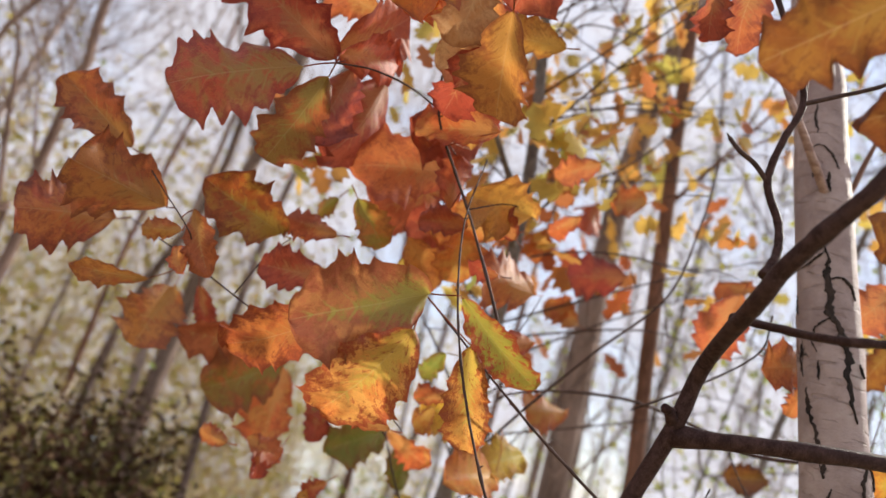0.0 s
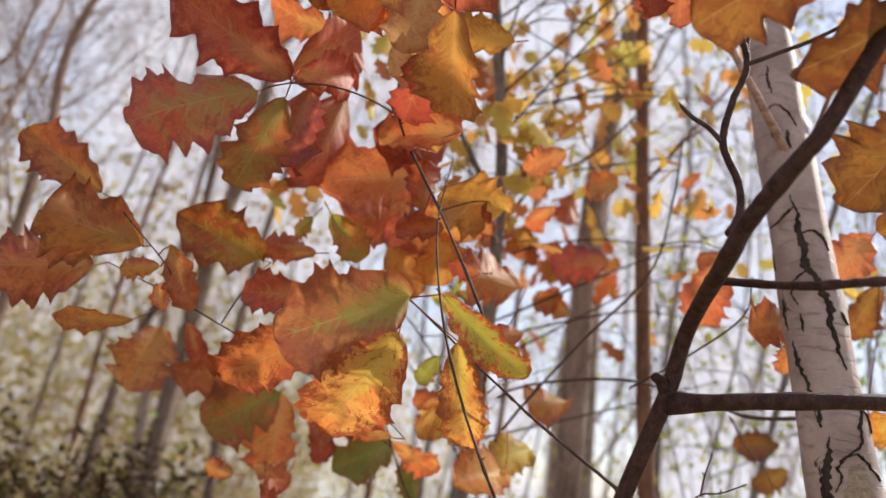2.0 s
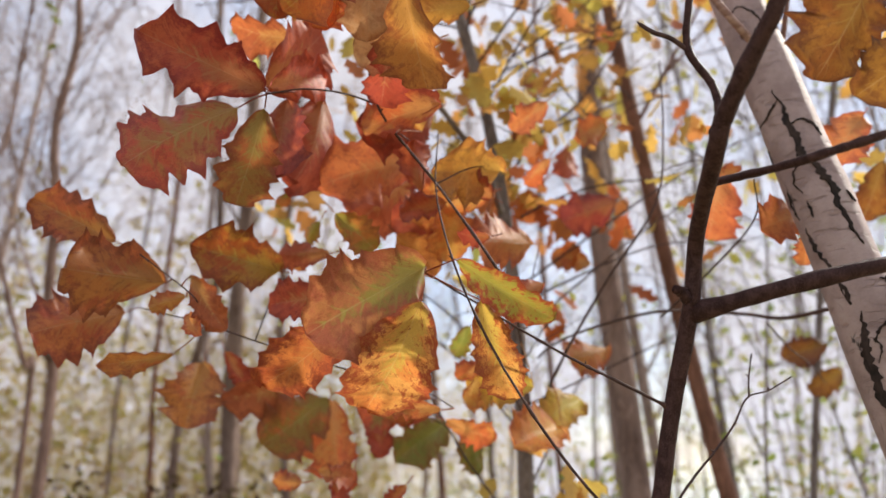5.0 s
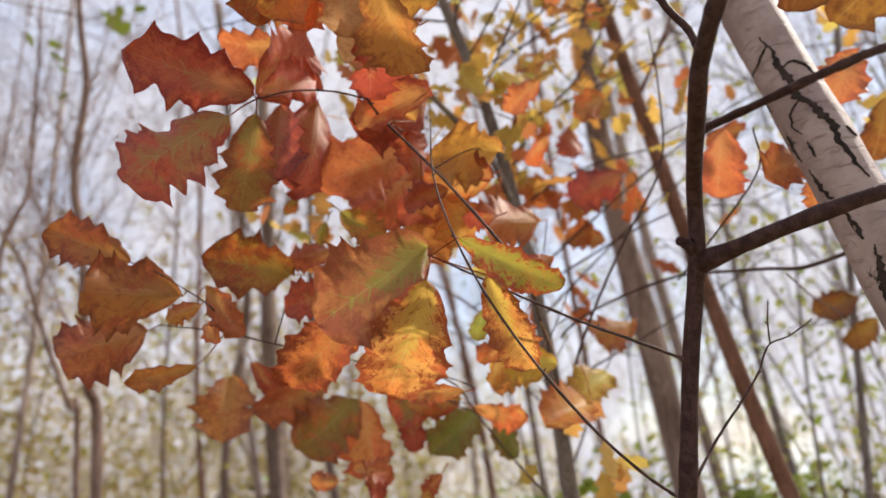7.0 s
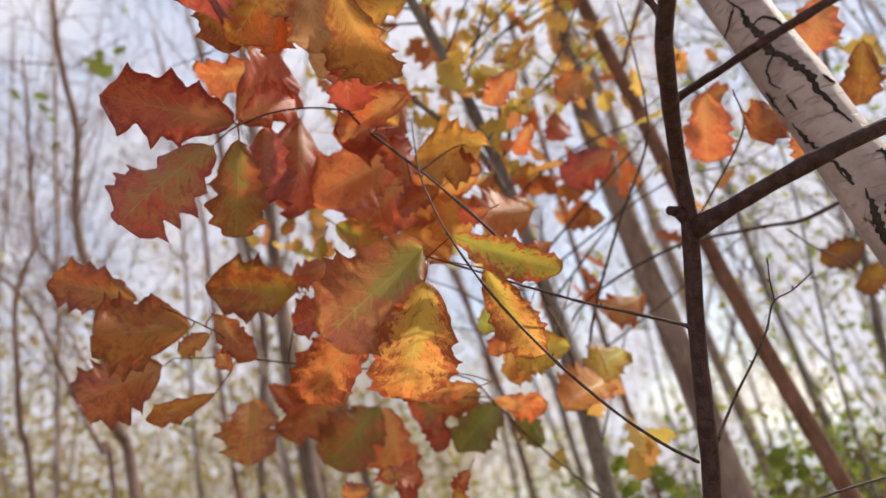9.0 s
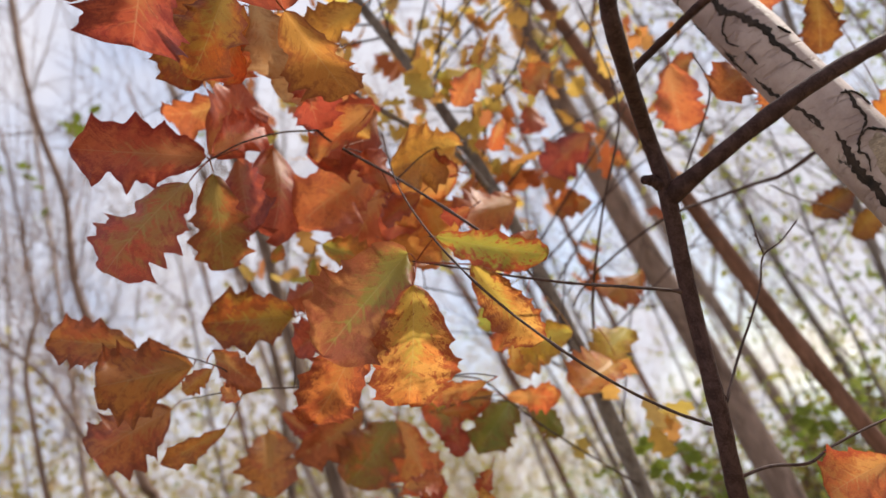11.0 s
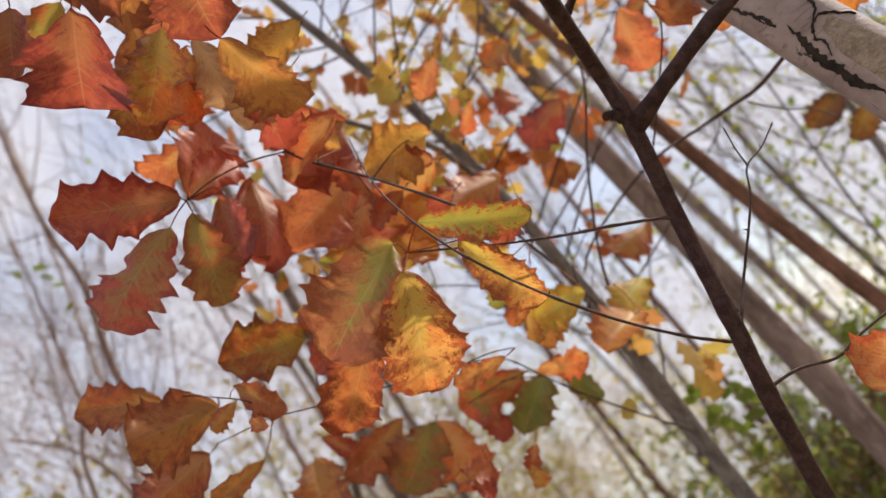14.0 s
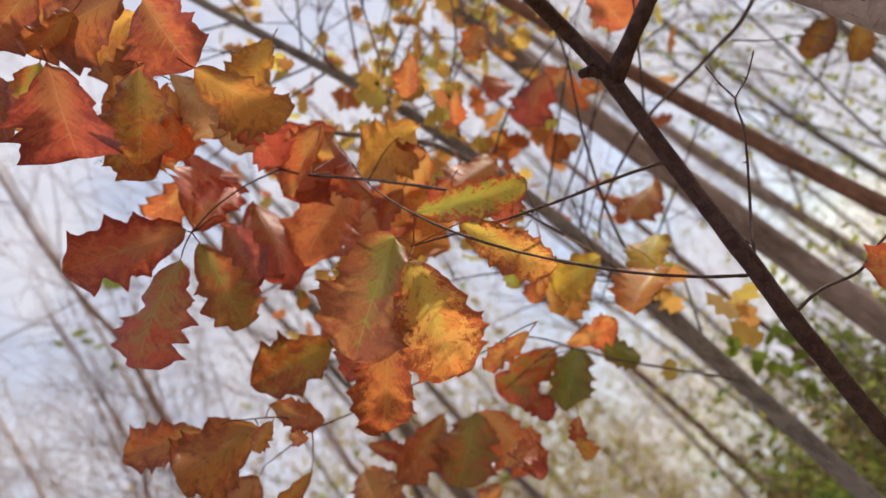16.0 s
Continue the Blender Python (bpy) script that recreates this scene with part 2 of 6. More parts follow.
def birch_bark():
    """White papery bark: mauve and grey patches, sideways lines, thin black fissures that fork, curling edges."""
    n = Nodes("birch_bark")
    flat = n.coord("Object", (1, 1, 4.5))
    long = n.coord("Object", (1, 1, 0.38))
    obj = n.coord("Object")
    wide = n.noise(obj, 14.0, 5.0, 0.65)
    lines = n.noise(flat, 26.0, 5.0, 0.62, 0.6)
    fine = n.noise(flat, 140.0, 4.0, 0.65)
    speck = n.noise(obj, 420.0, 3.0, 0.6)
    col = n.mix(n.step(wide, 0.36, 0.66), (0.265, 0.192, 0.183), (0.40, 0.308, 0.294))
    col = n.mix(n.math("MULTIPLY", n.step(wide, 0.60, 0.74), 0.5), col, (0.42, 0.375, 0.34))
    col = n.mix(n.math("MULTIPLY", n.step(lines, 0.53, 0.66), 0.45), col, (0.32, 0.225, 0.21))
    col = n.mix(n.math("MULTIPLY", n.step(lines, 0.70, 0.74), 0.55), col, (0.05, 0.036, 0.033))
    col = n.mix(n.math("MULTIPLY", n.step(fine, 0.54, 0.70), 0.35), col, (0.22, 0.17, 0.155))
    col = n.mix(n.math("MULTIPLY", n.step(speck, 0.60, 0.72), 0.35), col, (0.16, 0.12, 0.11))
    # forking fissures
    cells = n.t.nodes.new("ShaderNodeTexVoronoi")
    cells.feature = "DISTANCE_TO_EDGE"
    cells.inputs["Scale"].default_value = 30.0
    warp = n.t.nodes.new("ShaderNodeTexNoise")
    warp.inputs["Scale"].default_value, warp.inputs["Detail"].default_value = 38.0, 4.0
    n.put(warp.inputs["Vector"], long)
    bent = n.t.nodes.new("ShaderNodeMix")
    bent.data_type = "VECTOR"
    bent.inputs["Factor"].default_value = 0.055
    n.put(bent.inputs["A"], long)
    n.put(bent.inputs["B"], warp.outputs["Color"])
    n.put(cells.inputs["Vector"], bent.outputs["Result"])
    where = n.step(n.noise(long, 17.0, 3.0, 0.6), 0.61, 0.67)
    edge = n.math("MULTIPLY", n.math("SUBTRACT", 1.0, n.step(cells.outputs["Distance"], 0.012, 0.035)), where)
    col = n.mix(n.math("MULTIPLY", edge, 0.9), col, (0.035, 0.026, 0.024))
    h = n.math("SUBTRACT", n.math("MULTIPLY", fine, 0.4), n.math("MULTIPLY", n.step(lines, 0.55, 0.68), 0.9))
    h = n.math("ADD", n.math("SUBTRACT", h, n.math("MULTIPLY", edge, 1.6)), n.math("MULTIPLY", wide, 0.5))
    return n.finish(col, 0.62, n.bump(h, 0.8, 0.003))


M_BIRCH = birch_bark()
M_CRACK = bark("bark_crack", (0.012, 0.009, 0.008), (0.045, 0.03, 0.025), 60.0, 0.5, 0.9, 0.004)
M_SCAR = bark("birch_scar", (0.20, 0.150, 0.115), (0.33, 0.255, 0.195), 45.0, 1.6, 0.8, 0.003)
M_OAK = bark("oak_bark", (0.026, 0.0108, 0.0098), (0.061, 0.0305, 0.0275), 95.0, 0.8, 0.8, 0.0018, 0.60, 0.16)
M_TWIG = bark("twig_bark", (0.034, 0.0165, 0.0145), (0.074, 0.040, 0.033), 90.0, 0.5, 0.5, 0.0015, 0.65)
M_BROWN = bark("brown_bark", (0.10, 0.046, 0.029), (0.185, 0.092, 0.063), 18.0, 0.35, 0.6, 0.004)
M_GREY = bark("grey_bark", (0.105, 0.068, 0.054), (0.205, 0.145, 0.120), 12.0, 0.3, 0.6, 0.006)
M_GREY2 = bark("pale_bark", (0.16, 0.110, 0.09), (0.33, 0.25, 0.215), 10.0, 0.4, 0.6, 0.006)
M_GREYMID = bark("smooth_grey_bark", (0.12, 0.080, 0.067), (0.24, 0.172, 0.150), 10.0, 0.4, 0.6, 0.006)
M_RUSSET = bark("russet_bark", (0.125, 0.075, 0.060), (0.22, 0.145, 0.120), 12.0, 0.3, 0.6, 0.006)
M_LIMB = bark("birch_limb_bark", (0.22, 0.13, 0.11), (0.40, 0.28, 0.25), 30.0, 3.0, 0.5, 0.002)
M_OLD = bark("sapling_bark", (0.10, 0.08, 0.075), (0.19, 0.16, 0.15), 30.0, 0.4, 0.6, 0.003)


def small_leaf_material(name, colours, translucent=0.5, spec=0.25):
    """Joined small leaves, each island with a colour of its own."""
    n = Nodes(name)
    r = n.island()
    ramp = n.t.nodes.new("ShaderNodeValToRGB")
    el = ramp.color_ramp.elements
    while len(el) < len(colours):
        el.new(0.5)
    for i, c in enumerate(colours):
        el[i].position, el[i].color = i / max(1, len(colours) - 1), (*c, 1)
    n.put(ramp.inputs["Fac"], r)
    fine = n.noise(n.coord("Object"), 60.0, 4.0, 0.6)
    col = n.mix(n.math("MULTIPLY", n.step(fine, 0.4, 0.7), 0.45), ramp.outputs["Color"], n.mix(0.5, ramp.outputs["Color"], (0.20, 0.07, 0.03)))
    return n.finish(col, 0.5, n.bump(fine, 0.3, 0.001), translucent, None, spec)


M_AUTUMN = small_leaf_material("autumn_leaves", [(0.64, 0.42, 0.08), (0.52, 0.21, 0.06), (0.58, 0.54, 0.11), (0.46, 0.14, 0.055), (0.62, 0.32, 0.09), (0.68, 0.53, 0.11), (0.42, 0.12, 0.05), (0.60, 0.40, 0.09), (0.54, 0.55, 0.12)], 0.6)
M_FRESH = small_leaf_material("green_leaves", [(0.16, 0.24, 0.035), (0.26, 0.34, 0.06), (0.34, 0.36, 0.08), (0.20, 0.28, 0.05), (0.42, 0.38, 0.09)])
M_RUSTY = small_leaf_material("rusty_leaves", [(0.46, 0.11, 0.035), (0.52, 0.18, 0.045), (0.38, 0.08, 0.035), (0.54, 0.24, 0.05)])
M_STRAW = small_leaf_material("straw_leaves", [(0.54, 0.43, 0.19), (0.46, 0.41, 0.14), (0.58, 0.47, 0.23), (0.50, 0.37, 0.19), (0.42, 0.41, 0.12)], 0.55, 0.08)
M_OLIVE = small_leaf_material("olive_leaves", [(0.44, 0.36, 0.125), (0.36, 0.33, 0.085), (0.48, 0.37, 0.16), (0.33, 0.22, 0.11), (0.42, 0.39, 0.11)], 0.55, 0.06)
# near black: shade between the crowded leaves is put into their brown
M_SHADESHRUB = small_leaf_material("shaded_shrub_leaves", [(0.032, 0.016, 0.012), (0.05, 0.028, 0.017), (0.024, 0.013, 0.011), (0.11, 0.11, 0.035), (0.075, 0.045, 0.03)], 0.1, 0.05)
M_BRUSH = small_leaf_material("brush_stems", [(0.50, 0.42, 0.30), (0.16, 0.09, 0.06), (0.40, 0.36, 0.20), (0.60, 0.52, 0.40), (0.24, 0.16, 0.11), (0.34, 0.33, 0.14)], 0.1)
M_SPRIG = small_leaf_material("sprig_leaves", [(0.20, 0.26, 0.035), (0.28, 0.33, 0.05), (0.15, 0.20, 0.028), (0.36, 0.38, 0.07)], 0.5)
M_SAPLING = small_leaf_material("sapling_leaves", [(0.24, 0.28, 0.045), (0.36, 0.38, 0.07), (0.44, 0.40, 0.09), (0.30, 0.33, 0.06), (0.50, 0.40, 0.10)], 0.55)
M_BROWNBUSH = small_leaf_material("brown_bush_leaves", [(0.13, 0.075, 0.035), (0.20, 0.16, 0.045), (0.09, 0.055, 0.03), (0.24, 0.21, 0.06), (0.16, 0.15, 0.035)], 0.4)
# far paler than the near twigs: whitish haze is put into this bark colour
M_HAZE = bark("hazed_twig_bark", (0.30, 0.23, 0.215), (0.46, 0.38, 0.355), 6.0, 0.4, 0.3, 0.002)


def ground_material():
    n = Nodes("forest_floor")
    obj = n.coord("Object")
    wide, mid, fine = n.noise(obj, 0.25, 4.0), n.noise(obj, 2.2, 5.0, 0.65), n.noise(obj, 18.0, 5.0, 0.7)
    col = n.mix(n.step(wide, 0.38, 0.62), (0.36, 0.30, 0.18), (0.27, 0.26, 0.12))
    col = n.mix(n.step(mid, 0.42, 0.66), col, (0.42, 0.34, 0.22))
    col = n.mix(n.math("MULTIPLY", n.step(fine, 0.45, 0.62), 0.45), col, (0.24, 0.17, 0.10))
    return n.finish(col, 0.95, n.bump(n.math("ADD", mid, fine), 0.8, 0.05))


M_GROUND = ground_material()


# ---------------------------------------------------------------- builders
def lie(x, y):
    """Height of the ground: level round the young oak, falling away down the slope beyond it."""
    return -0.14 * max(0.0, 0.35 * x + 0.94 * y - 1.6)


def part(name, bm, material, parent=None, label=""):
    """One mesh object from a bmesh, under a thing or a part."""
    me = bpy.data.meshes.new(name)
    bm.to_mesh(me)
    bm.free()
    me.materials.append(material)
    me.shade_smooth()
    ob = new(name, me)
    ob.parent = parent
    if label:
        tagged(ob, label)
    return ob


def thing(name, label, category, group="", kind=""):
    return tagged(new(name), label, category, group, kind)


def smooth_path(points, per=6):
    """A Catmull-Rom path through the points, with the fraction of the way along."""
    p = [Vector(q) for q in points]
    if len(p) == 2:
        p = [p[0], p[0].lerp(p[1], 0.5), p[1]]
    ext = [p[0] * 2 - p[1]] + p + [p[-1] * 2 - p[-2]]
    out = []
    for i in range(1, len(ext) - 2):
        a, b, c, d = ext[i - 1], ext[i], ext[i + 1], ext[i + 2]
        for k in range(per):
            u = k / per
            out.append(0.5 * ((2 * b) + (c - a) * u + (2 * a - 5 * b + 4 * c - d) * u * u + (3 * b - a - 3 * c + d) * u ** 3))
    out.append(p[-1])
    return out


def tube(bm, points, r0, r1, sides=8, per=6, rough=0.0, knots=0.0, taper=1.0, collar=0.0):
    """A tapering round limb along a smooth path, with an uneven skin and closed ends; collar: how much it swells at its foot,
    where it leaves the bough."""
    path = smooth_path(points, per)
    n = len(path)
    side = None
    rings = []
    for i, c in enumerate(path):
        ahead = (path[min(i + 1, n - 1)] - path[max(i - 1, 0)]).normalized()
        if side is None:
            side = ahead.orthogonal().normalized()
        side = (side - ahead * side.dot(ahead)).normalized()
        up = ahead.cross(side)
        f = i / (n - 1)
        r = r0 + (r1 - r0) * f ** taper
        r *= 1 + collar * math.exp(-((c - path[0]).length / (3.2 * r0)) ** 2)
        ring = []
        for k in range(sides):
            w = 2 * math.pi * k / sides
            d = side * math.cos(w) + up * math.sin(w)
            q = c + d * r
            bulge = 1 + rough * noise.noise(q * (0.35 / max(r, 1e-4))) + knots * max(0.0, noise.noise(c * (0.12 / max(r, 1e-4))) - 0.1)
            ring.append(bm.verts.new(c + d * r * bulge))
        rings.append(ring)
    for a, b in zip(rings, rings[1:]):
        for k in range(sides):
            bm.faces.new((a[k], a[(k + 1) % sides], b[(k + 1) % sides], b[k]))
    for ring, c, turn in ((rings[0], path[0], True), (rings[-1], path[-1], False)):
        m = bm.verts.new(c)
        for k in range(sides):
            pair = (ring[(k + 1) % sides], ring[k]) if turn else (ring[k], ring[(k + 1) % sides])
            bm.faces.new((m, *pair))
    return path


def limb(name, parent, points, r0, r1, material, label="", sides=10, rough=0.07, knots=0.14, per=8, taper=1.0, collar=0.0):
    bm = bmesh.new()
    tube(bm, points, r0, r1, sides, per, rough, knots, taper, collar)
    return part(name, bm, material, parent, label)


def oak_outline(s, lobes, depth, seed, shape=1.3, blunt=False):
    """Half width of an oak leaf (0 to 1) and how far its rim leans towards the tip, at s along the leaf. A wedge-shaped base,
    the widest place past the middle and a broad end; small sharp points with shallow bays between them, or (blunt) low ones."""
    peak = 0.50 + 0.10 * shape
    rise = min(1.0, s / peak)
    body = 0.10 * min(1.0, s / 0.05) + 0.90 * math.sin(0.5 * math.pi * rise) ** (0.78 if blunt else 1.05)
    end = max(0.0, (s - peak) / (1 - peak))
    body *= max(0.0, 1 - end ** 2.6) ** 0.55
    place = s * lobes + 0.24 * math.sin(seed * 1.7 + s * 5.0) + 0.10 * math.sin(seed * 4.1 + s * 13.0)
    u, k = place % 1.0, math.floor(place)
    size = 0.55 + 0.50 * (0.5 + 0.5 * math.sin(seed * 3.1 + k * 2.3))
    grow = min(1.0, max(0.05, (s - 0.12) * 3.6))
    wave = math.sin(math.pi * u ** 1.15)
    bay = wave ** 0.92 + 0.16 * math.sin(2 * math.pi * u * 2 + seed + k) * wave
    lean = (0.022 if blunt else 0.034) * (1 - wave) ** 2
    return body * (1.06 - (1.5 if blunt else 0.92) * depth * size * bay * grow) * (0.95 + 0.08 * math.sin(seed + k * 1.9)), lean


def oak_leaf(parent, base, tip, ratio, face, material, seed, curl=0.25, fold=0.15, lobes=6, depth=0.30, twist=0.0, ruffle=0.0, blunt=False, hub=None, label=""):
    """One oak leaf from its base to its tip. face: the way its upper side looks; ratio: width by length; curl bends it along,
    fold lifts its two halves. hub: where its stalk leaves the twig."""
    rng = random.Random(seed)
    fold = max(-0.26, min(0.30, fold))
    base, tip = Vector(base), Vector(tip)
    y = tip - base
    length = y.length
    y.normalize()
    z = Vector(face)
    z = (z - y * z.dot(y)).normalized()
    x = y.cross(z)
    m = Matrix((x, y, z)).transposed().to_4x4()
    m.translation = base
    ratio *= 0.97
    rows, cols = lobes * 12, 6
    bm = bmesh.new()
    uv = bm.loops.layers.uv.new("uv")
    at = {}
    grid = []
    ph1, ph2, ph3 = rng.uniform(0, 6), rng.uniform(0, 6), rng.uniform(0, 6)
    wave = rng.uniform(0.02, 0.05)
    roll = rng.uniform(-0.35, 0.35)
    for i in range(rows + 1):
        s = i / rows
        row = []
        for j in range(-cols, cols + 1):
            a = j / cols
            half, lean = oak_outline(s, lobes, depth, seed + (3.3 if j > 0 else 0.0), 1.36 + 0.14 * math.sin(seed), blunt)
            half *= ratio * 0.5
            px = a * half
            py = s + lean * abs(a) ** 1.5 * (1 - s) ** 0.5
            pz = fold * (abs(px) * 1.4 + 0.15 * abs(a) * half) - curl * ((s - 0.25) ** 2) * (1.0 if s > 0.25 else 0.5)
            pz += wave * math.sin(s * 9 + ph1 + a * 1.2) * abs(a) ** 1.4 + 0.018 * math.sin(a * 4 + ph2 + s * 14) * abs(a)
            pz += 0.007 * math.cos(2 * math.pi * (s - 0.30 * abs(a)) * 6.5) * abs(a) * (1 - abs(a))
            pz += (ruffle * 1.7 + 0.004) * abs(a) ** 2.2 * (math.sin(s * 31 + ph2) + 0.7 * math.sin(s * 47 + ph1 + a)) + roll * max(0.0, abs(a) - 0.45) ** 2 * (1 if j > 0 else -0.6)
            tw = twist * (s - 0.2) + 0.12 * math.sin(s * 4 + ph3)
            c, sn = math.cos(tw), math.sin(tw)
            v = bm.verts.new((length * (px * c - pz * sn), length * py, length * (px * sn + pz * c)))
            at[v] = (s, 0.5 + 0.5 * a)
            row.append(v)
        grid.append(row)
    for r0, r1 in zip(grid, grid[1:]):
        for k in range(2 * cols):
            f = bm.faces.new((r0[k], r0[k + 1], r1[k + 1], r1[k]))
            for loop in f.loops:
                loop[uv].uv = at[loop.vert]
    bmesh.ops.remove_doubles(bm, verts=bm.verts, dist=1e-6)
    # midrib and stalk
    mid = grid[0][cols].co if grid[0][cols].is_valid else Vector()
    stalk_end = m.inverted() @ Vector(hub) if hub is not None else Vector((0.0, -0.14 * length, -0.03 * length))
    dip = Vector((0, 0, -0.0008))
    tube(bm, [stalk_end, stalk_end.lerp(Vector(mid), 0.55) + Vector((0, 0, 0.06 * stalk_end.length)), Vector(mid) + dip], 0.0011, 0.0009, 5, 4)
    ob = part("leaf", bm, material, parent, label)
    ob.matrix_basis = m
    return ob


def leaf_scatter(bm, rng, centre, spread, count, size, hang=0.5):
    """Many small four-sided, creased leaves about a centre."""
    for _ in range(count):
        c = Vector(centre) + Vector((rng.gauss(0, spread[0]), rng.gauss(0, spread[1]), rng.gauss(0, spread[2])))
        add_leaf(bm, rng, c, size * rng.uniform(0.6, 1.3), hang)


def add_leaf(bm, rng, c, size, hang=0.5):
    y = Vector((rng.uniform(-1, 1), rng.uniform(-1, 1), rng.uniform(-1, 0.6) - hang)).normalized()
    z = Vector((rng.uniform(-1, 1), rng.uniform(-1, 1), rng.uniform(-1, 1)))
    x = y.cross(z).normalized()
    z = x.cross(y)
    w = size * rng.uniform(0.30, 0.44)
    up = size * rng.uniform(0.02, 0.14)
    rim = ((0.10, 0.18), (0.34, 0.80), (0.44, 0.42), (0.66, 1.0), (0.74, 0.50), (0.92, 0.62), (0.92, 0.26))
    mids = [bm.verts.new(c + y * size * q) for q in (0.0, 0.38, 0.67, 1.0)]
    for sgn in (-1, 1):
        v = [bm.verts.new(c + y * size * q + x * sgn * w * h + z * up * h) for q, h in rim]
        for quad in ((mids[0], v[0], v[1], mids[1]), (mids[1], v[1], v[2]), (mids[1], v[2], v[3], mids[2]), (mids[2], v[3], v[4]), (mids[2], v[4], v[5], mids[3]), (v[5], v[6], mids[3])):
            bm.faces.new(quad if sgn > 0 else quad[::-1])


def add_blade(bm, rng, c, size, hang=0.2):
    """A small plain pointed leaf."""
    y = Vector((rng.uniform(-1, 1), rng.uniform(-1, 1), rng.uniform(-1, 0.6) - hang)).normalized()
    x = y.cross(Vector((rng.uniform(-1, 1), rng.uniform(-1, 1), rng.uniform(-1, 1)))).normalized()
    z = x.cross(y)
    w, up = size * rng.uniform(0.24, 0.36), size * 0.08
    a, b = bm.verts.new(c), bm.verts.new(c + y * size)
    for sgn in (-1, 1):
        p, q = bm.verts.new(c + y * size * 0.3 + x * sgn * w + z * up), bm.verts.new(c + y * size * 0.65 + x * sgn * w * 0.8 + z * up)
        bm.faces.new((a, p, q, b) if sgn > 0 else (b, q, p, a))


# ---------------------------------------------------------------- ground
def build_ground():
    bm = bmesh.new()
    edges = [-600, -250, -120, -60, -35, -22, -14, -9, -6, -4, -2.5, -1.2, 0, 1.2, 2.5, 4, 6, 9, 14, 22, 35, 60, 120, 250, 600]
    grid = [[bm.verts.new((x, y, lie(x, y) + 0.05 * noise.noise(Vector((x * 0.3, y * 0.3, 0))) * (1 if abs(x) < 60 and abs(y) < 60 else 0))) for x in edges] for y in edges]
    for a, b in zip(grid, grid[1:]):
        for k in range(len(edges) - 1):
            bm.faces.new((a[k], a[k + 1], b[k + 1], b[k]))
    return tagged(part("ground", bm, M_GROUND), "pale leaf-strewn straw and brown forest floor on a slope", "ground", kind="structure")


build_ground()


# ---------------------------------------------------------------- the young oak close by
oak = thing("oak_sapling", "young oak with a dark slender stem and rust-red toothed autumn leaves", "tree")
limb("stem", oak, [(0.10, 1.30, -0.05), (0.16, 1.12, 0.60), (0.20, 0.985, 1.15), (0.235, 0.892, 1.399), (0.260, 0.853, 1.512), (0.292, 0.839, 1.644), (0.320, 0.796, 1.767), (0.326, 0.759, 1.842), (0.304, 0.615, 1.882), (0.305, 0.581, 1.905), (0.312, 0.549, 1.927), (0.322, 0.520, 1.950), (0.333, 0.498, 1.973), (0.360, 0.459, 2.051), (0.382, 0.425, 2.121)], 0.0118, 0.0072, M_OAK, sides=18, per=10, rough=0.09, knots=0.22, taper=1.0)
limb("branch", oak, [(0.320, 0.800, 1.758), (0.446, 0.735, 1.778), (0.553, 0.725, 1.793), (0.649, 0.732, 1.798), (0.741, 0.752, 1.799), (0.834, 0.781, 1.800), (0.934, 0.812, 1.806), (1.047, 0.841, 1.823), (1.217, 0.885, 1.850)], 0.0105, 0.0074, M_OAK, "dark side branch running over the birch", sides=14, rough=0.16, collar=0.35, knots=0.25, taper=0.45)
limb("branch", oak, [(0.332, 0.722, 1.893), (0.368, 0.598, 1.861), (0.418, 0.575, 1.868), (0.464, 0.573, 1.879), (0.511, 0.590, 1.891), (0.559, 0.622, 1.904), (0.612, 0.666, 1.914), (0.671, 0.717, 1.919), (0.758, 0.794, 1.926)], 0.0046, 0.0038, M_OAK, sides=12, per=14, rough=0.22, knots=0.3, collar=0.5)
limb("branch", oak, [(0.322, 0.649, 1.922), (0.332, 0.652, 1.948), (0.332, 0.656, 1.985), (0.313, 0.658, 2.032), (0.317, 0.649, 2.080), (0.328, 0.640, 2.127), (0.311, 0.636, 2.174), (0.281, 0.644, 2.254), (0.255, 0.653, 2.327)], 0.0050, 0.0030, M_OAK, sides=12, per=14, rough=0.22, knots=0.3, collar=0.4)
limb("twig", oak, [(0.328, 0.640, 2.127), (0.355, 0.626, 2.138), (0.392, 0.601, 2.152), (0.445, 0.570, 2.187)], 0.0028, 0.0018, M_TWIG)
limb("twig", oak, [(0.328, 0.641, 2.142), (0.325, 0.629, 2.197), (0.327, 0.621, 2.262)], 0.0022, 0.0015, M_TWIG)
limb("twig", oak, [(0.313, 0.658, 2.032), (0.295, 0.658, 2.049), (0.278, 0.660, 2.059), (0.266, 0.666, 2.075)], 0.0030, 0.0024, M_TWIG, "short broken twig")
limb("stub", oak, [(0.322, 0.797, 1.770), (0.313, 0.788, 1.776), (0.305, 0.782, 1.783), (0.299, 0.777, 1.783)], 0.0058, 0.0046, M_OAK, "short broken side stub", sides=14, rough=0.5, knots=0.6, collar=0.5)
limb("stub", oak, [(0.256, 0.848, 1.523), (0.267, 0.850, 1.522), (0.274, 0.850, 1.522)], 0.005, 0.0032, M_OAK, rough=0.4, collar=0.5)
limb("twig", oak, [(0.262, 0.886, 1.495), (0.286, 0.895, 1.521), (0.329, 0.927, 1.560), (0.369, 0.934, 1.597), (0.403, 0.941, 1.631), (0.429, 0.947, 1.666), (0.460, 0.948, 1.675), (0.490, 0.945, 1.690)], 0.0021, 0.0009, M_TWIG, "bare forked twig", rough=0.3, collar=1.2, knots=0.5)
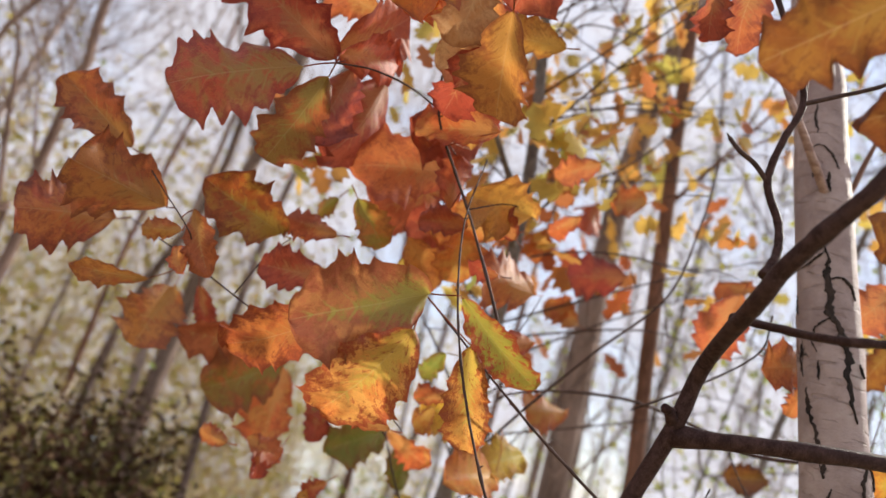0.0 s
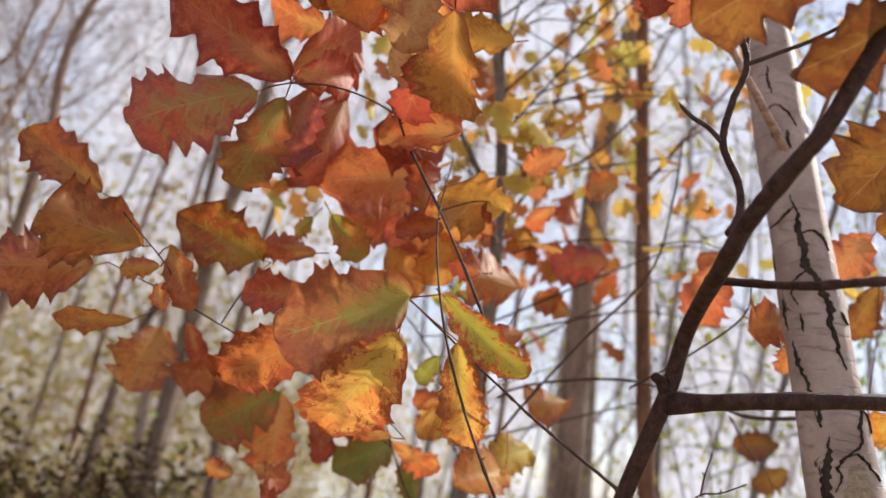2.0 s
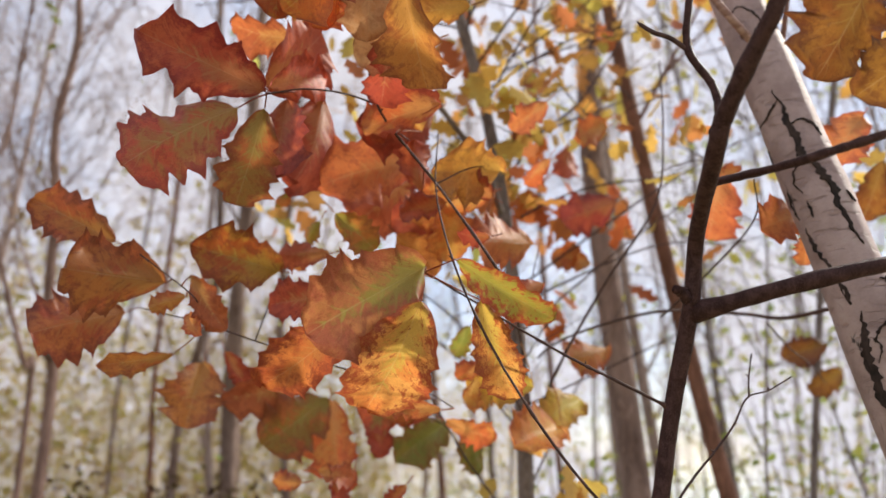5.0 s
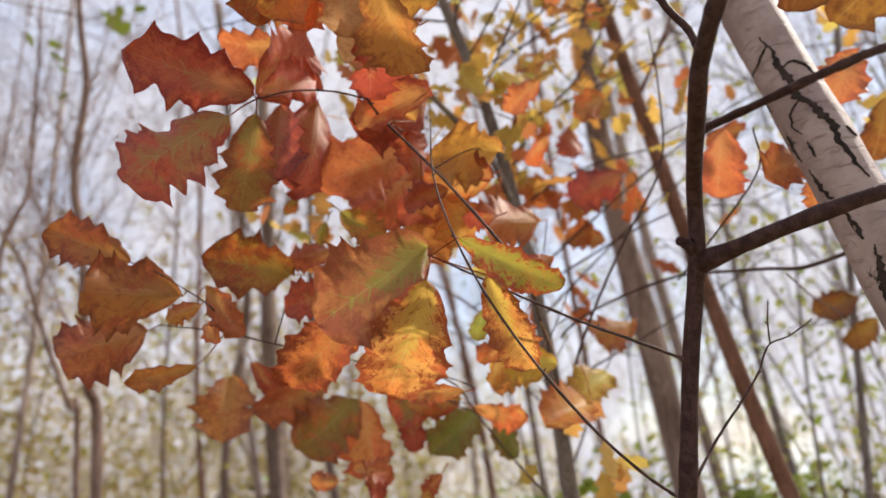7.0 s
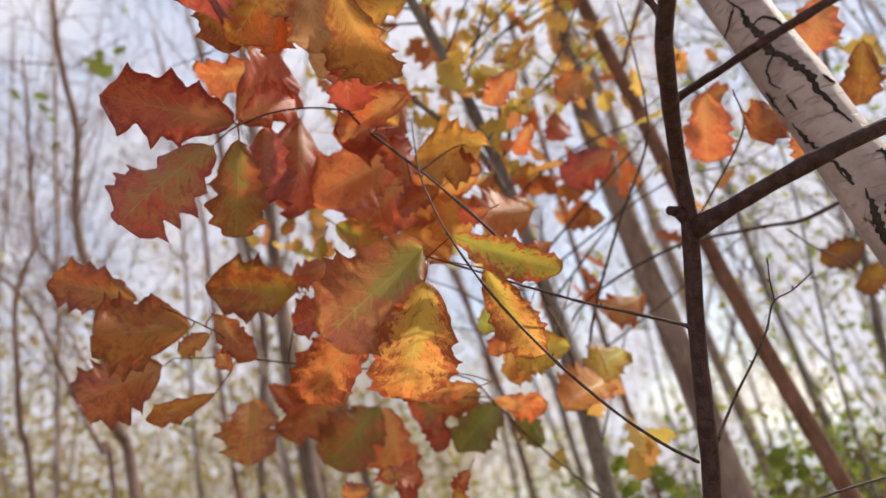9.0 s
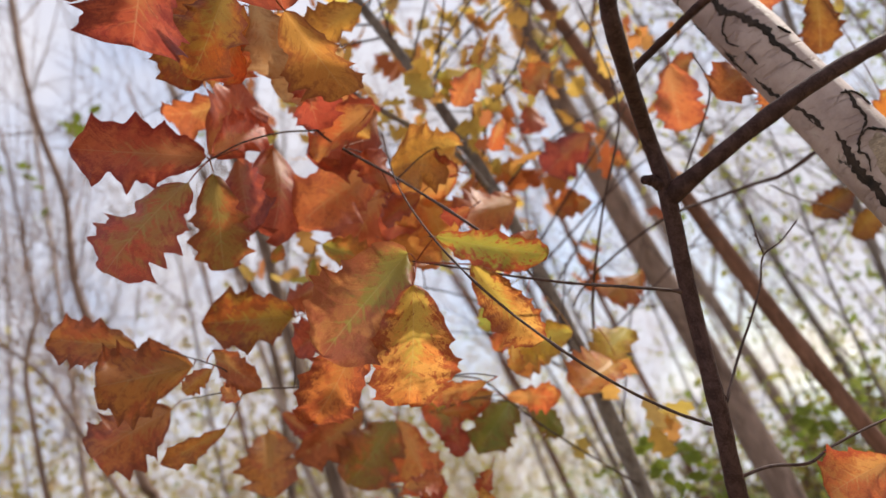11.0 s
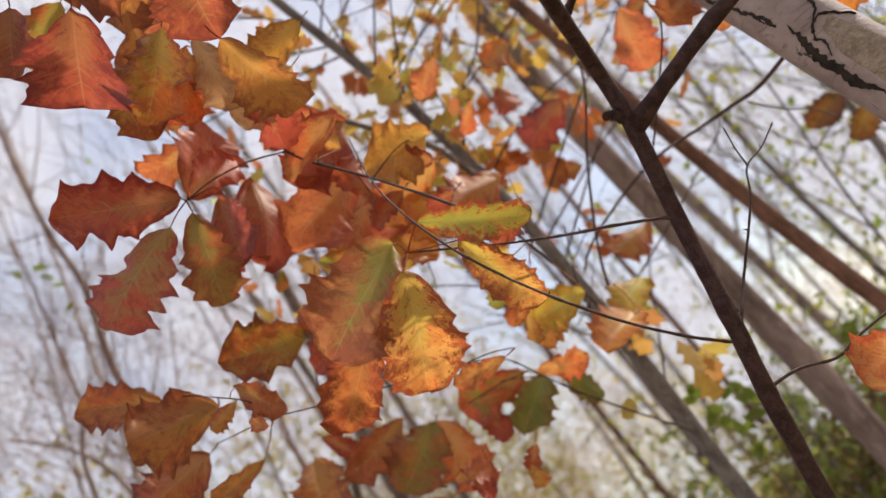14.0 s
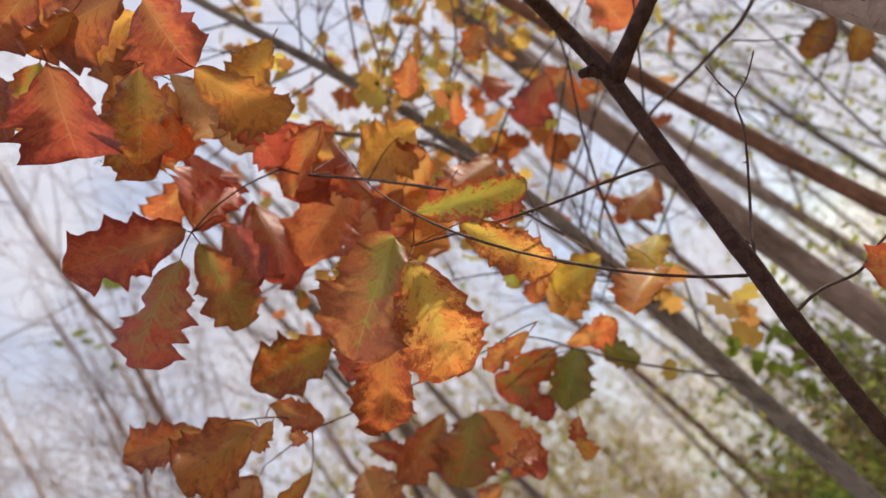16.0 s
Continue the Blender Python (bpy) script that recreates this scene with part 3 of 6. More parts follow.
limb("twig", oak, [(0.428, 0.938, 1.666), (0.431, 0.934, 1.693), (0.437, 0.930, 1.719)], 0.0013, 0.0008, M_TWIG)
limb("twig", oak, [(0.235, 0.880, 1.433), (0.285, 0.884, 1.431), (0.332, 0.905, 1.415), (0.373, 0.928, 1.419), (0.435, 0.943, 1.421), (0.519, 0.972, 1.418)], 0.0022, 0.0014, M_TWIG, collar=1.2)
twig_hub = limb("twig", oak, [(0.289, 0.837, 1.651), (0.231, 0.826, 1.682), (0.193, 0.837, 1.706), (0.164, 0.848, 1.726), (0.138, 0.860, 1.746), (0.105, 0.870, 1.770), (0.060, 0.876, 1.803), (-0.005, 0.876, 1.847)], 0.0021, 0.0013, M_TWIG, "thin twig ending in a tuft of leaves", rough=0.35, collar=1.2, knots=0.8)
limb("twig", oak, [(0.250, 0.890, 1.498), (0.206, 0.840, 1.534), (0.161, 0.806, 1.584), (0.113, 0.792, 1.657), (0.068, 0.798, 1.747), (0.034, 0.818, 1.848), (0.016, 0.851, 1.954), (0.021, 0.892, 2.060)], 0.0021, 0.0010, M_TWIG, rough=0.35, knots=0.8)
oak_leaf(twig_hub, (0.002, 0.768, 1.824), (-0.129, 0.725, 1.742), 0.80, (0.294, -0.955, 0.031), LEAF["pink"], 778, curl=0.24, fold=0.16, lobes=6, depth=0.16, twist=0.10, ruffle=0.002, blunt=True, hub=(-0.005, 0.876, 1.847))
oak_leaf(twig_hub, (-0.003, 0.736, 1.773), (-0.074, 0.813, 1.645), 0.72, (0.053, -0.845, -0.533), LEAF["glow"], 334, curl=0.39, fold=0.16, lobes=6, depth=0.15, twist=0.16, ruffle=0.007, blunt=True, hub=(-0.005, 0.876, 1.847))
oak_leaf(twig_hub, (-0.092, 0.831, 1.778), (-0.230, 0.886, 1.694), 0.54, (-0.140, -0.920, -0.367), LEAF["brownglow"], 891, curl=0.31, fold=0.21, lobes=7, depth=0.15, twist=0.21, ruffle=0.007, blunt=True, hub=(-0.005, 0.876, 1.847))
oak_leaf(twig_hub, (0.038, 0.798, 1.840), (0.155, 0.811, 1.753), 0.39, (-0.179, -0.907, -0.381), LEAF["greenyellow"], 687, curl=0.36, fold=0.32, lobes=7, depth=0.14, twist=-0.25, ruffle=0.007, blunt=True, hub=(-0.005, 0.876, 1.847))
oak_leaf(twig_hub, (0.067, 0.811, 1.789), (0.099, 0.849, 1.664), 0.50, (-0.104, -0.944, -0.314), LEAF["glow"], 164, curl=0.29, fold=0.28, lobes=7, depth=0.17, twist=-0.28, ruffle=0.007, blunt=True, hub=(-0.005, 0.876, 1.847))
oak_leaf(twig_hub, (0.400, 0.852, 1.393), (0.324, 0.860, 1.386), 1.04, (-0.102, -0.993, -0.061), LEAF["orange"], 947, curl=0.35, fold=0.18, lobes=5, depth=0.37, twist=-0.47, hub=(0.359, 0.920, 1.418))
oak_leaf(oak, (0.300, 0.408, 2.100), (0.207, 0.486, 2.036), 0.74, (0.20, -0.80, -0.50), LEAF["bronze"], 965, curl=0.10, fold=0.12, lobes=6, depth=0.45, twist=-0.2, hub=(0.374, 0.437, 2.097))
oak_leaf(oak, (0.400, 0.420, 2.080), (0.308, 0.498, 2.008), 0.80, (0.30, -0.75, -0.55), LEAF["bronze"], 225, curl=0.22, fold=0.15, lobes=6, depth=0.48, twist=0.2, hub=(0.392, 0.430, 2.110))
oak_leaf(oak, (0.462, 0.520, 2.050), (0.412, 0.588, 1.944), 0.82, (0.25, -0.85, -0.40), LEAF["bronze"], 188, curl=0.2, fold=-0.12, lobes=6, depth=0.52, twist=-0.06, hub=(0.445, 0.570, 2.187))
oak_leaf(oak, (0.530, 0.545, 1.985), (0.446, 0.587, 1.922), 0.80, (0.1, -0.9, -0.4), LEAF["bronze"], 417, curl=0.2, fold=0.12, lobes=6, depth=0.34, twist=0.1, hub=(0.511, 0.590, 1.891))


def bud(parent, at, way, length=0.006):
    """A small pointed winter bud on a twig."""
    y = Vector(way).normalized()
    bm = bmesh.new()
    at = Vector(at)
    tube(bm, [at - y * length * 0.2, at + y * length * 0.35, at + y * length], length * 0.24, length * 0.06, 6, 4, taper=2.2)
    return part("bud", bm, M_TWIG, parent)


for at, way in (((0.490, 0.945, 1.690), (0.8, 0.0, 0.5)), ((0.437, 0.930, 1.719), (0.2, -0.1, 1.0)), ((0.460, 0.948, 1.675), (0.2, 0.0, 1.0)), ((0.431, 0.934, 1.693), (-0.6, 0.0, 0.7)), ((0.403, 0.941, 1.631), (0.9, 0.0, 0.4)), ((0.369, 0.934, 1.597), (-0.8, 0.0, 0.6)), ((0.329, 0.927, 1.560), (0.9, 0.0, 0.3)), ((0.266, 0.666, 2.075), (-0.6, 0.0, 0.8)), ((0.021, 0.892, 2.060), (0.1, 0.0, 1.0)), ((0.016, 0.851, 1.954), (0.8, 0.0, 0.6)), ((0.034, 0.818, 1.848), (-0.8, 0.0, 0.6)), ((0.113, 0.792, 1.657), (0.7, 0.0, 0.7)), ((0.161, 0.806, 1.584), (-0.7, 0.0, 0.7)), ((0.193, 0.837, 1.706), (0.2, 0.0, 1.0)), ((0.138, 0.860, 1.746), (0.3, 0.0, -1.0)), ((-0.005, 0.876, 1.847), (-0.8, 0.0, 0.5))):
    bud(oak, at, way)


# ---------------------------------------------------------------- the birch
birch = thing("birch_tree", "white-barked birch with long black cracks in its bark", "tree")
BIRCH = [(0.831, 0.774, 0.000), (0.487, 0.995, 2.667), (0.144, 1.215, 5.333), (-0.200, 1.436, 8.000)]
limb("trunk", birch, BIRCH, 0.073, 0.012, M_BIRCH, sides=64, rough=0.10, knots=0.0, per=60, taper=0.5)


def birch_radius(z):
    f = min(1.0, max(0.0, (z - BIRCH[0][2]) / (BIRCH[3][2] - BIRCH[0][2])))
    return 0.073 + (0.012 - 0.073) * f ** 0.5


def birch_skin(c, d, z):
    """How far the uneven bark lies from the trunk's axis at c, in the direction d."""
    r = birch_radius(z)
    return r * (1 + 0.10 * noise.noise((c + d * r) * (0.35 / r)))


def bark_crack(points, seed):
    """A dark split in the birch's bark that wanders over the trunk. points: height, bearing round the trunk, width."""
    rng = random.Random(seed)
    a, b = Vector(BIRCH[0]), Vector(BIRCH[3])
    axis = (b - a).normalized()
    side = axis.cross(Vector((0, 1, 0))).normalized()
    back = axis.cross(side)
    path = smooth_path([(p[1] * 0.05, p[2], p[0]) for p in points], 9)
    bm = bmesh.new()
    rows = []
    n = len(path)
    for i, q in enumerate(path):
        f = i / (n - 1)
        z, bearing = q.z, q.x / 0.05
        bearing += 0.13 * noise.noise(Vector((z * 40, seed * 3.7, 0))) + 0.08 * noise.noise(Vector((z * 140, seed * 1.7, 4)))
        width = 1.0 * max(0.0012, q.y) * min(1.0, 0.15 + 4 * f, 0.15 + 4 * (1 - f)) * (0.5 + 1.3 * abs(noise.noise(Vector((z * 90, seed, 9)))) + rng.uniform(0, 0.5))
        c = a + axis * ((z - a.z) / axis.z)
        r = birch_radius(z)
        row = []
        for u, h in ((-1, -0.0015), (-0.75, 0.0010), (-0.2, 0.0003), (0.45, 0.0014), (0.8, 0.0008), (1, -0.0015)):
            t = bearing + u * width / r * 0.5 + rng.uniform(-0.015, 0.015)
            d = side * math.cos(t) + back * math.sin(t)
            row.append(bm.verts.new(c + d * (birch_skin(c, d, z) + 0.0008 + h) + axis * rng.uniform(-0.0015, 0.0015)))
        rows.append(row)
    for p, q in zip(rows, rows[1:]):
        for k in range(5):
            bm.faces.new((p[k], p[k + 1], q[k + 1], q[k]))
    return part("bark_crack", bm, M_CRACK, birch)


bark_crack([(2.120, 0.96, 0.0040), (2.085, 0.99, 0.0100), (2.055, 0.99, 0.0150), (2.011, 1.02, 0.0120), (1.985, 1.27, 0.0070), (1.960, 1.45, 0.0120), (1.927, 1.50, 0.0110), (1.883, 1.56, 0.0080), (1.856, 1.68, 0.0040)], 1)
bark_crack([(2.101, 0.93, 0.0060), (2.090, 0.55, 0.0090), (2.083, 0.18, 0.0070), (2.083, -0.31, 0.0050)], 2)
bark_crack([(2.058, 1.06, 0.0080), (2.061, 1.42, 0.0070), (2.049, 1.82, 0.0060), (2.031, 2.01, 0.0040)], 3)
bark_crack([(1.902, 0.20, 0.0040), (1.878, 0.23, 0.0060), (1.854, 0.42, 0.0060), (1.826, 0.59, 0.0050), (1.796, 0.63, 0.0040)], 4)
bark_crack([(1.768, 0.84, 0.0030), (1.745, 0.74, 0.0075), (1.717, 0.63, 0.0120), (1.688, 0.58, 0.0120), (1.658, 0.54, 0.0130), (1.636, 0.60, 0.0080), (1.618, 0.70, 0.0040)], 5)
bark_crack([(1.700, 0.84, 0.0020), (1.722, 0.98, 0.0035), (1.738, 1.16, 0.0040), (1.746, 1.46, 0.0060), (1.738, 1.80, 0.0050), (1.715, 2.10, 0.0030)], 18)
bark_crack([(2.358, 0.87, 0.0030), (2.329, 0.87, 0.0050), (2.303, 0.83, 0.0030)], 6)
bark_crack([(2.233, 1.21, 0.0050), (2.216, 1.23, 0.0070), (2.199, 1.24, 0.0030)], 7)
bark_crack([(2.243, 0.78, 0.0030), (2.230, 0.76, 0.0040), (2.225, 0.73, 0.0020)], 8)
bark_crack([(1.937, 0.63, 0.0020), (1.922, 0.63, 0.0040), (1.911, 0.59, 0.0020)], 9)
bark_crack([(1.937, 1.98, 0.0030), (1.927, 2.04, 0.0040), (1.921, 2.13, 0.0020)], 10)
bark_crack([(2.043, -0.31, 0.0040), (2.023, -0.31, 0.0050), (2.012, -0.17, 0.0030)], 11)
bark_crack([(1.964, 0.07, 0.0030), (1.939, 0.04, 0.0040), (1.918, 0.06, 0.0030)], 12)
bark_crack([(1.808, 1.96, 0.0030), (1.786, 1.80, 0.0050), (1.757, 1.57, 0.0040), (1.742, 1.19, 0.0030)], 13)
bark_crack([(2.002, 1.19, 0.0020), (1.990, 0.72, 0.0030), (1.972, 0.53, 0.0020), (1.951, 0.58, 0.0020)], 14)
bark_crack([(2.277, 0.63, 0.0020), (2.282, 0.97, 0.0030), (2.269, 1.28, 0.0030), (2.239, 1.63, 0.0020)], 15)
bark_crack([(1.818, 0.58, 0.0040), (1.800, 0.65, 0.0070), (1.780, 0.70, 0.0050)], 16)
bark_crack([(1.806, 1.67, 0.0020), (1.796, 2.34, 0.0040), (1.776, 2.34, 0.0030)], 17)


def bark_scar(low, high, start, end):
    """A bare patch where the paper bark has come off, ochre and ragged at its rim."""
    a, b = Vector(BIRCH[0]), Vector(BIRCH[3])
    axis = (b - a).normalized()
    side = axis.cross(Vector((0, 1, 0))).normalized()
    back = axis.cross(side)
    bm = bmesh.new()
    mid_z, mid_t = (low + high) / 2, (start + end) / 2
    rings = []
    for k in range(1, 9):
        ring = []
        for i in range(48):
            w = 2 * math.pi * i / 48
            f = k / 8 * (1 + 0.16 * noise.noise(Vector((math.cos(w) * 2.5, math.sin(w) * 2.5, 3.0))))
            z = mid_z + (high - low) / 2 * f * math.sin(w)
            t = mid_t + (end - start) / 2 * f * math.cos(w)
            c = a + axis * ((z - a.z) / axis.z)
            d = side * math.cos(t) + back * math.sin(t)
            lift = (0.0009 if k < 8 else -0.002) + 0.0006 * noise.noise(Vector((z * 60, t * 6, 0)))
            ring.append(bm.verts.new(c + d * (birch_skin(c, d, z) + lift)))
        rings.append(ring)
    bm.faces.new(rings[0])
    for p, q in zip(rings, rings[1:]):
        for i in range(48):
            bm.faces.new((p[i], q[i], q[(i + 1) % 48], p[(i + 1) % 48]))
    bmesh.ops.recalc_face_normals(bm, faces=bm.faces)
    return part("bark_scar", bm, M_SCAR, birch, "bare ochre patch under peeled bark")


bark_scar(1.500, 1.742, 0.80, 2.05)
limb("branch", birch, [(0.560, 0.951, 2.179), (0.516, 0.915, 2.209), (0.484, 0.893, 2.231), (0.457, 0.882, 2.263), (0.429, 0.873, 2.298), (0.404, 0.876, 2.354), (0.382, 0.898, 2.453), (0.360, 0.919, 2.555)], 0.0070, 0.004, M_LIMB, "thin pinkish-brown limb rising from the trunk")
limb("branch", birch, [(0.571, 0.947, 2.195), (0.585, 0.944, 2.238), (0.604, 0.945, 2.301), (0.646, 0.968, 2.397)], 0.005, 0.003, M_BROWN)

# ---------------------------------------------------------------- the second oak, behind
oak2 = thing("oak_sapling", "young grey-stemmed oak with yellow, orange and rust leaves", "tree")
limb("stem", oak2, [(0.224, 2.159, -0.1), (0.174, 2.040, 0.771), (0.178, 1.951, 1.052), (0.184, 1.861, 1.335), (0.189, 1.770, 1.618), (0.185, 1.678, 1.898), (0.167, 1.586, 2.172), (0.129, 1.495, 2.439), (0.065, 1.405, 2.696), (-0.030, 1.269, 3.081)], 0.028, 0.011, M_OLD, sides=12)
limb("branch", oak2, [(0.152, 1.474, 2.147), (0.116, 1.419, 2.241), (0.052, 1.313, 2.291), (-0.021, 1.185, 2.343), (-0.075, 1.103, 2.420)], 0.0085, 0.004, M_OLD)
limb("branch", oak2, [(0.205, 1.466, 1.806), (0.226, 1.449, 1.823), (0.267, 1.429, 1.842), (0.324, 1.407, 1.858), (0.391, 1.384, 1.871), (0.465, 1.363, 1.877), (0.560, 1.376, 1.873), (0.615, 1.321, 1.853), (0.647, 1.255, 1.831), (0.714, 1.210, 1.837), (0.876, 1.260, 1.879)], 0.0022, 0.0042, M_TWIG)
limb("twig", oak2, [(0.626, 1.285, 1.831), (0.668, 1.300, 1.781), (0.714, 1.321, 1.749), (0.745, 1.342, 1.714)], 0.0015, 0.0008, M_TWIG, sides=6, rough=0.3, knots=0.6)
limb("branch", oak2, [(0.200, 1.583, 1.674), (0.236, 1.340, 1.778), (0.323, 1.247, 1.915), (0.426, 1.207, 2.057), (0.461, 1.209, 2.215), (0.475, 1.212, 2.367)], 0.003, 0.0016, M_TWIG)
limb("branch", oak2, [(0.174, 1.494, 2.237), (0.240, 1.466, 2.331), (0.363, 1.487, 2.436), (0.507, 1.479, 2.636)], 0.004, 0.002, M_TWIG)
limb("branch", oak2, [(0.200, 1.520, 2.152), (0.275, 1.510, 2.186), (0.402, 1.547, 2.235), (0.572, 1.590, 2.266)], 0.003, 0.002, M_TWIG)
twig_top = limb("twig", oak2, [(0.196, 1.586, 1.663), (0.148, 1.212, 1.823), (0.111, 0.892, 1.819), (0.037, 0.886, 1.947), (-0.016, 0.886, 2.027), (-0.051, 0.886, 2.078), (-0.070, 0.878, 2.118), (-0.077, 0.857, 2.166), (-0.074, 0.818, 2.238), (-0.063, 0.753, 2.353), (-0.047, 0.656, 2.526)], 0.0024, 0.0013, M_TWIG, rough=0.35, knots=0.8)
limb("twig", oak2, [(-0.067, 0.880, 2.110), (-0.112, 0.836, 2.106), (-0.158, 0.792, 2.089), (-0.196, 0.755, 2.062)], 0.0016, 0.0010, M_TWIG)
twig_low = limb("twig", oak2, [(0.184, 1.836, 1.403), (0.154, 1.543, 1.443), (0.054, 1.426, 1.584), (0.007, 1.332, 1.664), (-0.013, 1.254, 1.703), (-0.031, 1.183, 1.717), (-0.072, 1.113, 1.727), (-0.163, 1.037, 1.750), (-0.327, 0.947, 1.805), (-0.325, 0.892, 1.829), (-0.375, 0.852, 1.873)], 0.0022, 0.0008, M_TWIG, rough=0.35, knots=0.8)
twig_red = limb("twig", oak2, [(0.411, 1.226, 1.838), (0.469, 1.107, 1.891), (0.526, 1.037, 1.955), (0.519, 0.997, 2.009)], 0.002, 0.0012, M_TWIG)
oak_leaf(twig_top, (-0.194, 0.743, 2.059), (-0.305, 0.630, 2.075), 0.67, (0.593, -0.653, -0.471), LEAF["red"], 795, curl=0.30, fold=0.22, lobes=5, depth=0.52, twist=0.34, hub=(-0.196, 0.755, 2.062))
oak_leaf(twig_top, (-0.227, 0.743, 2.039), (-0.339, 0.681, 1.947), 0.82, (0.402, -0.907, 0.121), LEAF["rustgreen"], 105, curl=0.25, fold=-0.14, lobes=6, depth=0.42, twist=-0.12, hub=(-0.196, 0.755, 2.062))
oak_leaf(twig_top, (-0.200, 0.762, 2.045), (-0.245, 0.812, 1.928), 0.70, (0.212, -0.866, -0.453), LEAF["rustgreen"], 164, curl=0.34, fold=0.20, lobes=5, depth=0.43, twist=0.27, hub=(-0.196, 0.755, 2.062))
oak_leaf(twig_top, (-0.207, 0.900, 2.141), (-0.214, 0.867, 1.997), 0.67, (0.065, -0.974, 0.218), LEAF["darkred"], 6, curl=0.11, fold=0.27, lobes=5, depth=0.32, twist=0.47, hub=(-0.196, 0.755, 2.062))
oak_leaf(twig_top, (-0.163, 0.964, 2.175), (-0.175, 0.923, 2.013), 0.82, (0.635, -0.759, 0.144), LEAF["rust"], 553, curl=0.43, fold=-0.45, lobes=5, depth=0.34, twist=0.46, hub=(-0.196, 0.755, 2.062))
oak_leaf(twig_top, (-0.221, 0.829, 2.119), (-0.145, 0.892, 2.245), 0.86, (0.863, -0.380, -0.332), LEAF["rust"], 23, curl=0.12, fold=0.16, lobes=5, depth=0.44, twist=-0.12, hub=(-0.196, 0.755, 2.062))
oak_leaf(twig_top, (-0.208, 0.800, 2.100), (-0.126, 0.855, 2.151), 0.71, (0.639, -0.734, -0.230), LEAF["rust"], 4, curl=0.42, fold=0.11, lobes=5, depth=0.34, twist=0.10, hub=(-0.196, 0.755, 2.062))
oak_leaf(twig_top, (-0.007, 0.634, 2.123), (0.010, 0.748, 2.053), 0.83, (-0.244, -0.481, -0.842), LEAF["yellowbrown"], 704, curl=0.06, fold=0.31, lobes=5, depth=0.40, twist=-0.39, hub=(-0.010, 0.619, 2.137))
oak_leaf(twig_top, (-0.059, 0.631, 2.195), (-0.137, 0.636, 2.095), 0.77, (0.411, -0.837, -0.362), LEAF["brownyellow"], 665, curl=0.22, fold=0.33, lobes=5, depth=0.40, twist=0.45, hub=(-0.048, 0.630, 2.213))
oak_leaf(twig_top, (-0.098, 0.512, 2.166), (-0.195, 0.610, 2.146), 1.00, (-0.139, -0.333, -0.933), LEAF["darkred"], 850, curl=0.24, fold=0.44, lobes=6, depth=0.33, twist=-0.20, hub=(-0.086, 0.499, 2.173))
oak_leaf(twig_top, (0.018, 0.578, 2.199), (-0.010, 0.622, 2.118), 1.21, (-0.151, -0.889, -0.432), LEAF["darkred"], 484, curl=0.38, fold=0.41, lobes=5, depth=0.38, twist=0.15, hub=(0.023, 0.570, 2.218))
oak_leaf(twig_top, (-0.174, 0.536, 2.270), (-0.222, 0.554, 2.201), 1.02, (0.109, -0.944, -0.312), LEAF["shadebrown"], 158, curl=0.12, fold=0.31, lobes=5, depth=0.37, twist=-0.17, hub=(-0.164, 0.533, 2.288))
oak_leaf(twig_top, (-0.018, 1.029, 2.087), (-0.156, 0.945, 2.022), 0.77, (0.586, -0.769, -0.255), LEAF["redorange"], 299, curl=0.30, fold=0.24, lobes=5, depth=0.36, twist=-0.27, hub=(-0.003, 1.038, 2.098))
oak_leaf(twig_top, (-0.027, 1.165, 2.129), (-0.121, 1.113, 2.014), 0.90, (0.516, -0.856, -0.038), LEAF["rust"], 509, curl=0.20, fold=-0.33, lobes=6, depth=0.34, twist=0.48, hub=(-0.017, 1.171, 2.146))
oak_leaf(twig_top, (0.022, 0.997, 2.165), (-0.094, 0.913, 2.096), 0.94, (0.680, -0.494, -0.542), LEAF["rust"], 125, curl=0.18, fold=0.29, lobes=5, depth=0.34, twist=-0.02, hub=(0.035, 1.007, 2.177))
oak_leaf(twig_top, (0.180, 1.152, 1.967), (0.080, 1.051, 1.949), 0.85, (0.713, -0.677, -0.179), LEAF["redorange"], 546, curl=0.15, fold=-0.41, lobes=6, depth=0.42, twist=-0.49, hub=(0.193, 1.164, 1.973))
oak_leaf(twig_top, (0.173, 1.000, 1.855), (0.105, 0.966, 1.819), 0.77, (0.428, -0.903, 0.025), LEAF["rust"], 293, curl=0.42, fold=-0.18, lobes=5, depth=0.34, twist=-0.35, hub=(0.124, 1.002, 1.820))
oak_leaf(twig_top, (0.008, 0.997, 1.671), (-0.083, 0.997, 1.684), 0.46, (-0.046, -0.939, -0.340), LEAF["orange"], 130, curl=0.26, fold=0.45, lobes=6, depth=0.43, twist=-0.48, hub=(0.026, 0.997, 1.673))
oak_leaf(twig_top, (0.038, 1.136, 2.007), (-0.078, 1.138, 2.024), 0.79, (-0.096, -0.822, -0.561), LEAF["rust"], 763, curl=0.30, fold=0.30, lobes=5, depth=0.37, twist=-0.14, hub=(0.056, 1.135, 2.009))
oak_leaf(twig_top, (0.119, 1.006, 2.048), (0.012, 0.912, 2.010), 0.81, (0.666, -0.556, -0.498), LEAF["yellowbrown"], 55, curl=0.06, fold=0.27, lobes=5, depth=0.35, twist=0.02, hub=(0.132, 1.018, 2.056))
oak_leaf(twig_top, (0.104, 0.993, 1.996), (0.043, 0.974, 2.041), 0.84, (-0.296, -0.672, -0.678), LEAF["rust"], 732, curl=0.17, fold=0.18, lobes=5, depth=0.44, twist=-0.47, hub=(0.118, 0.998, 1.989))
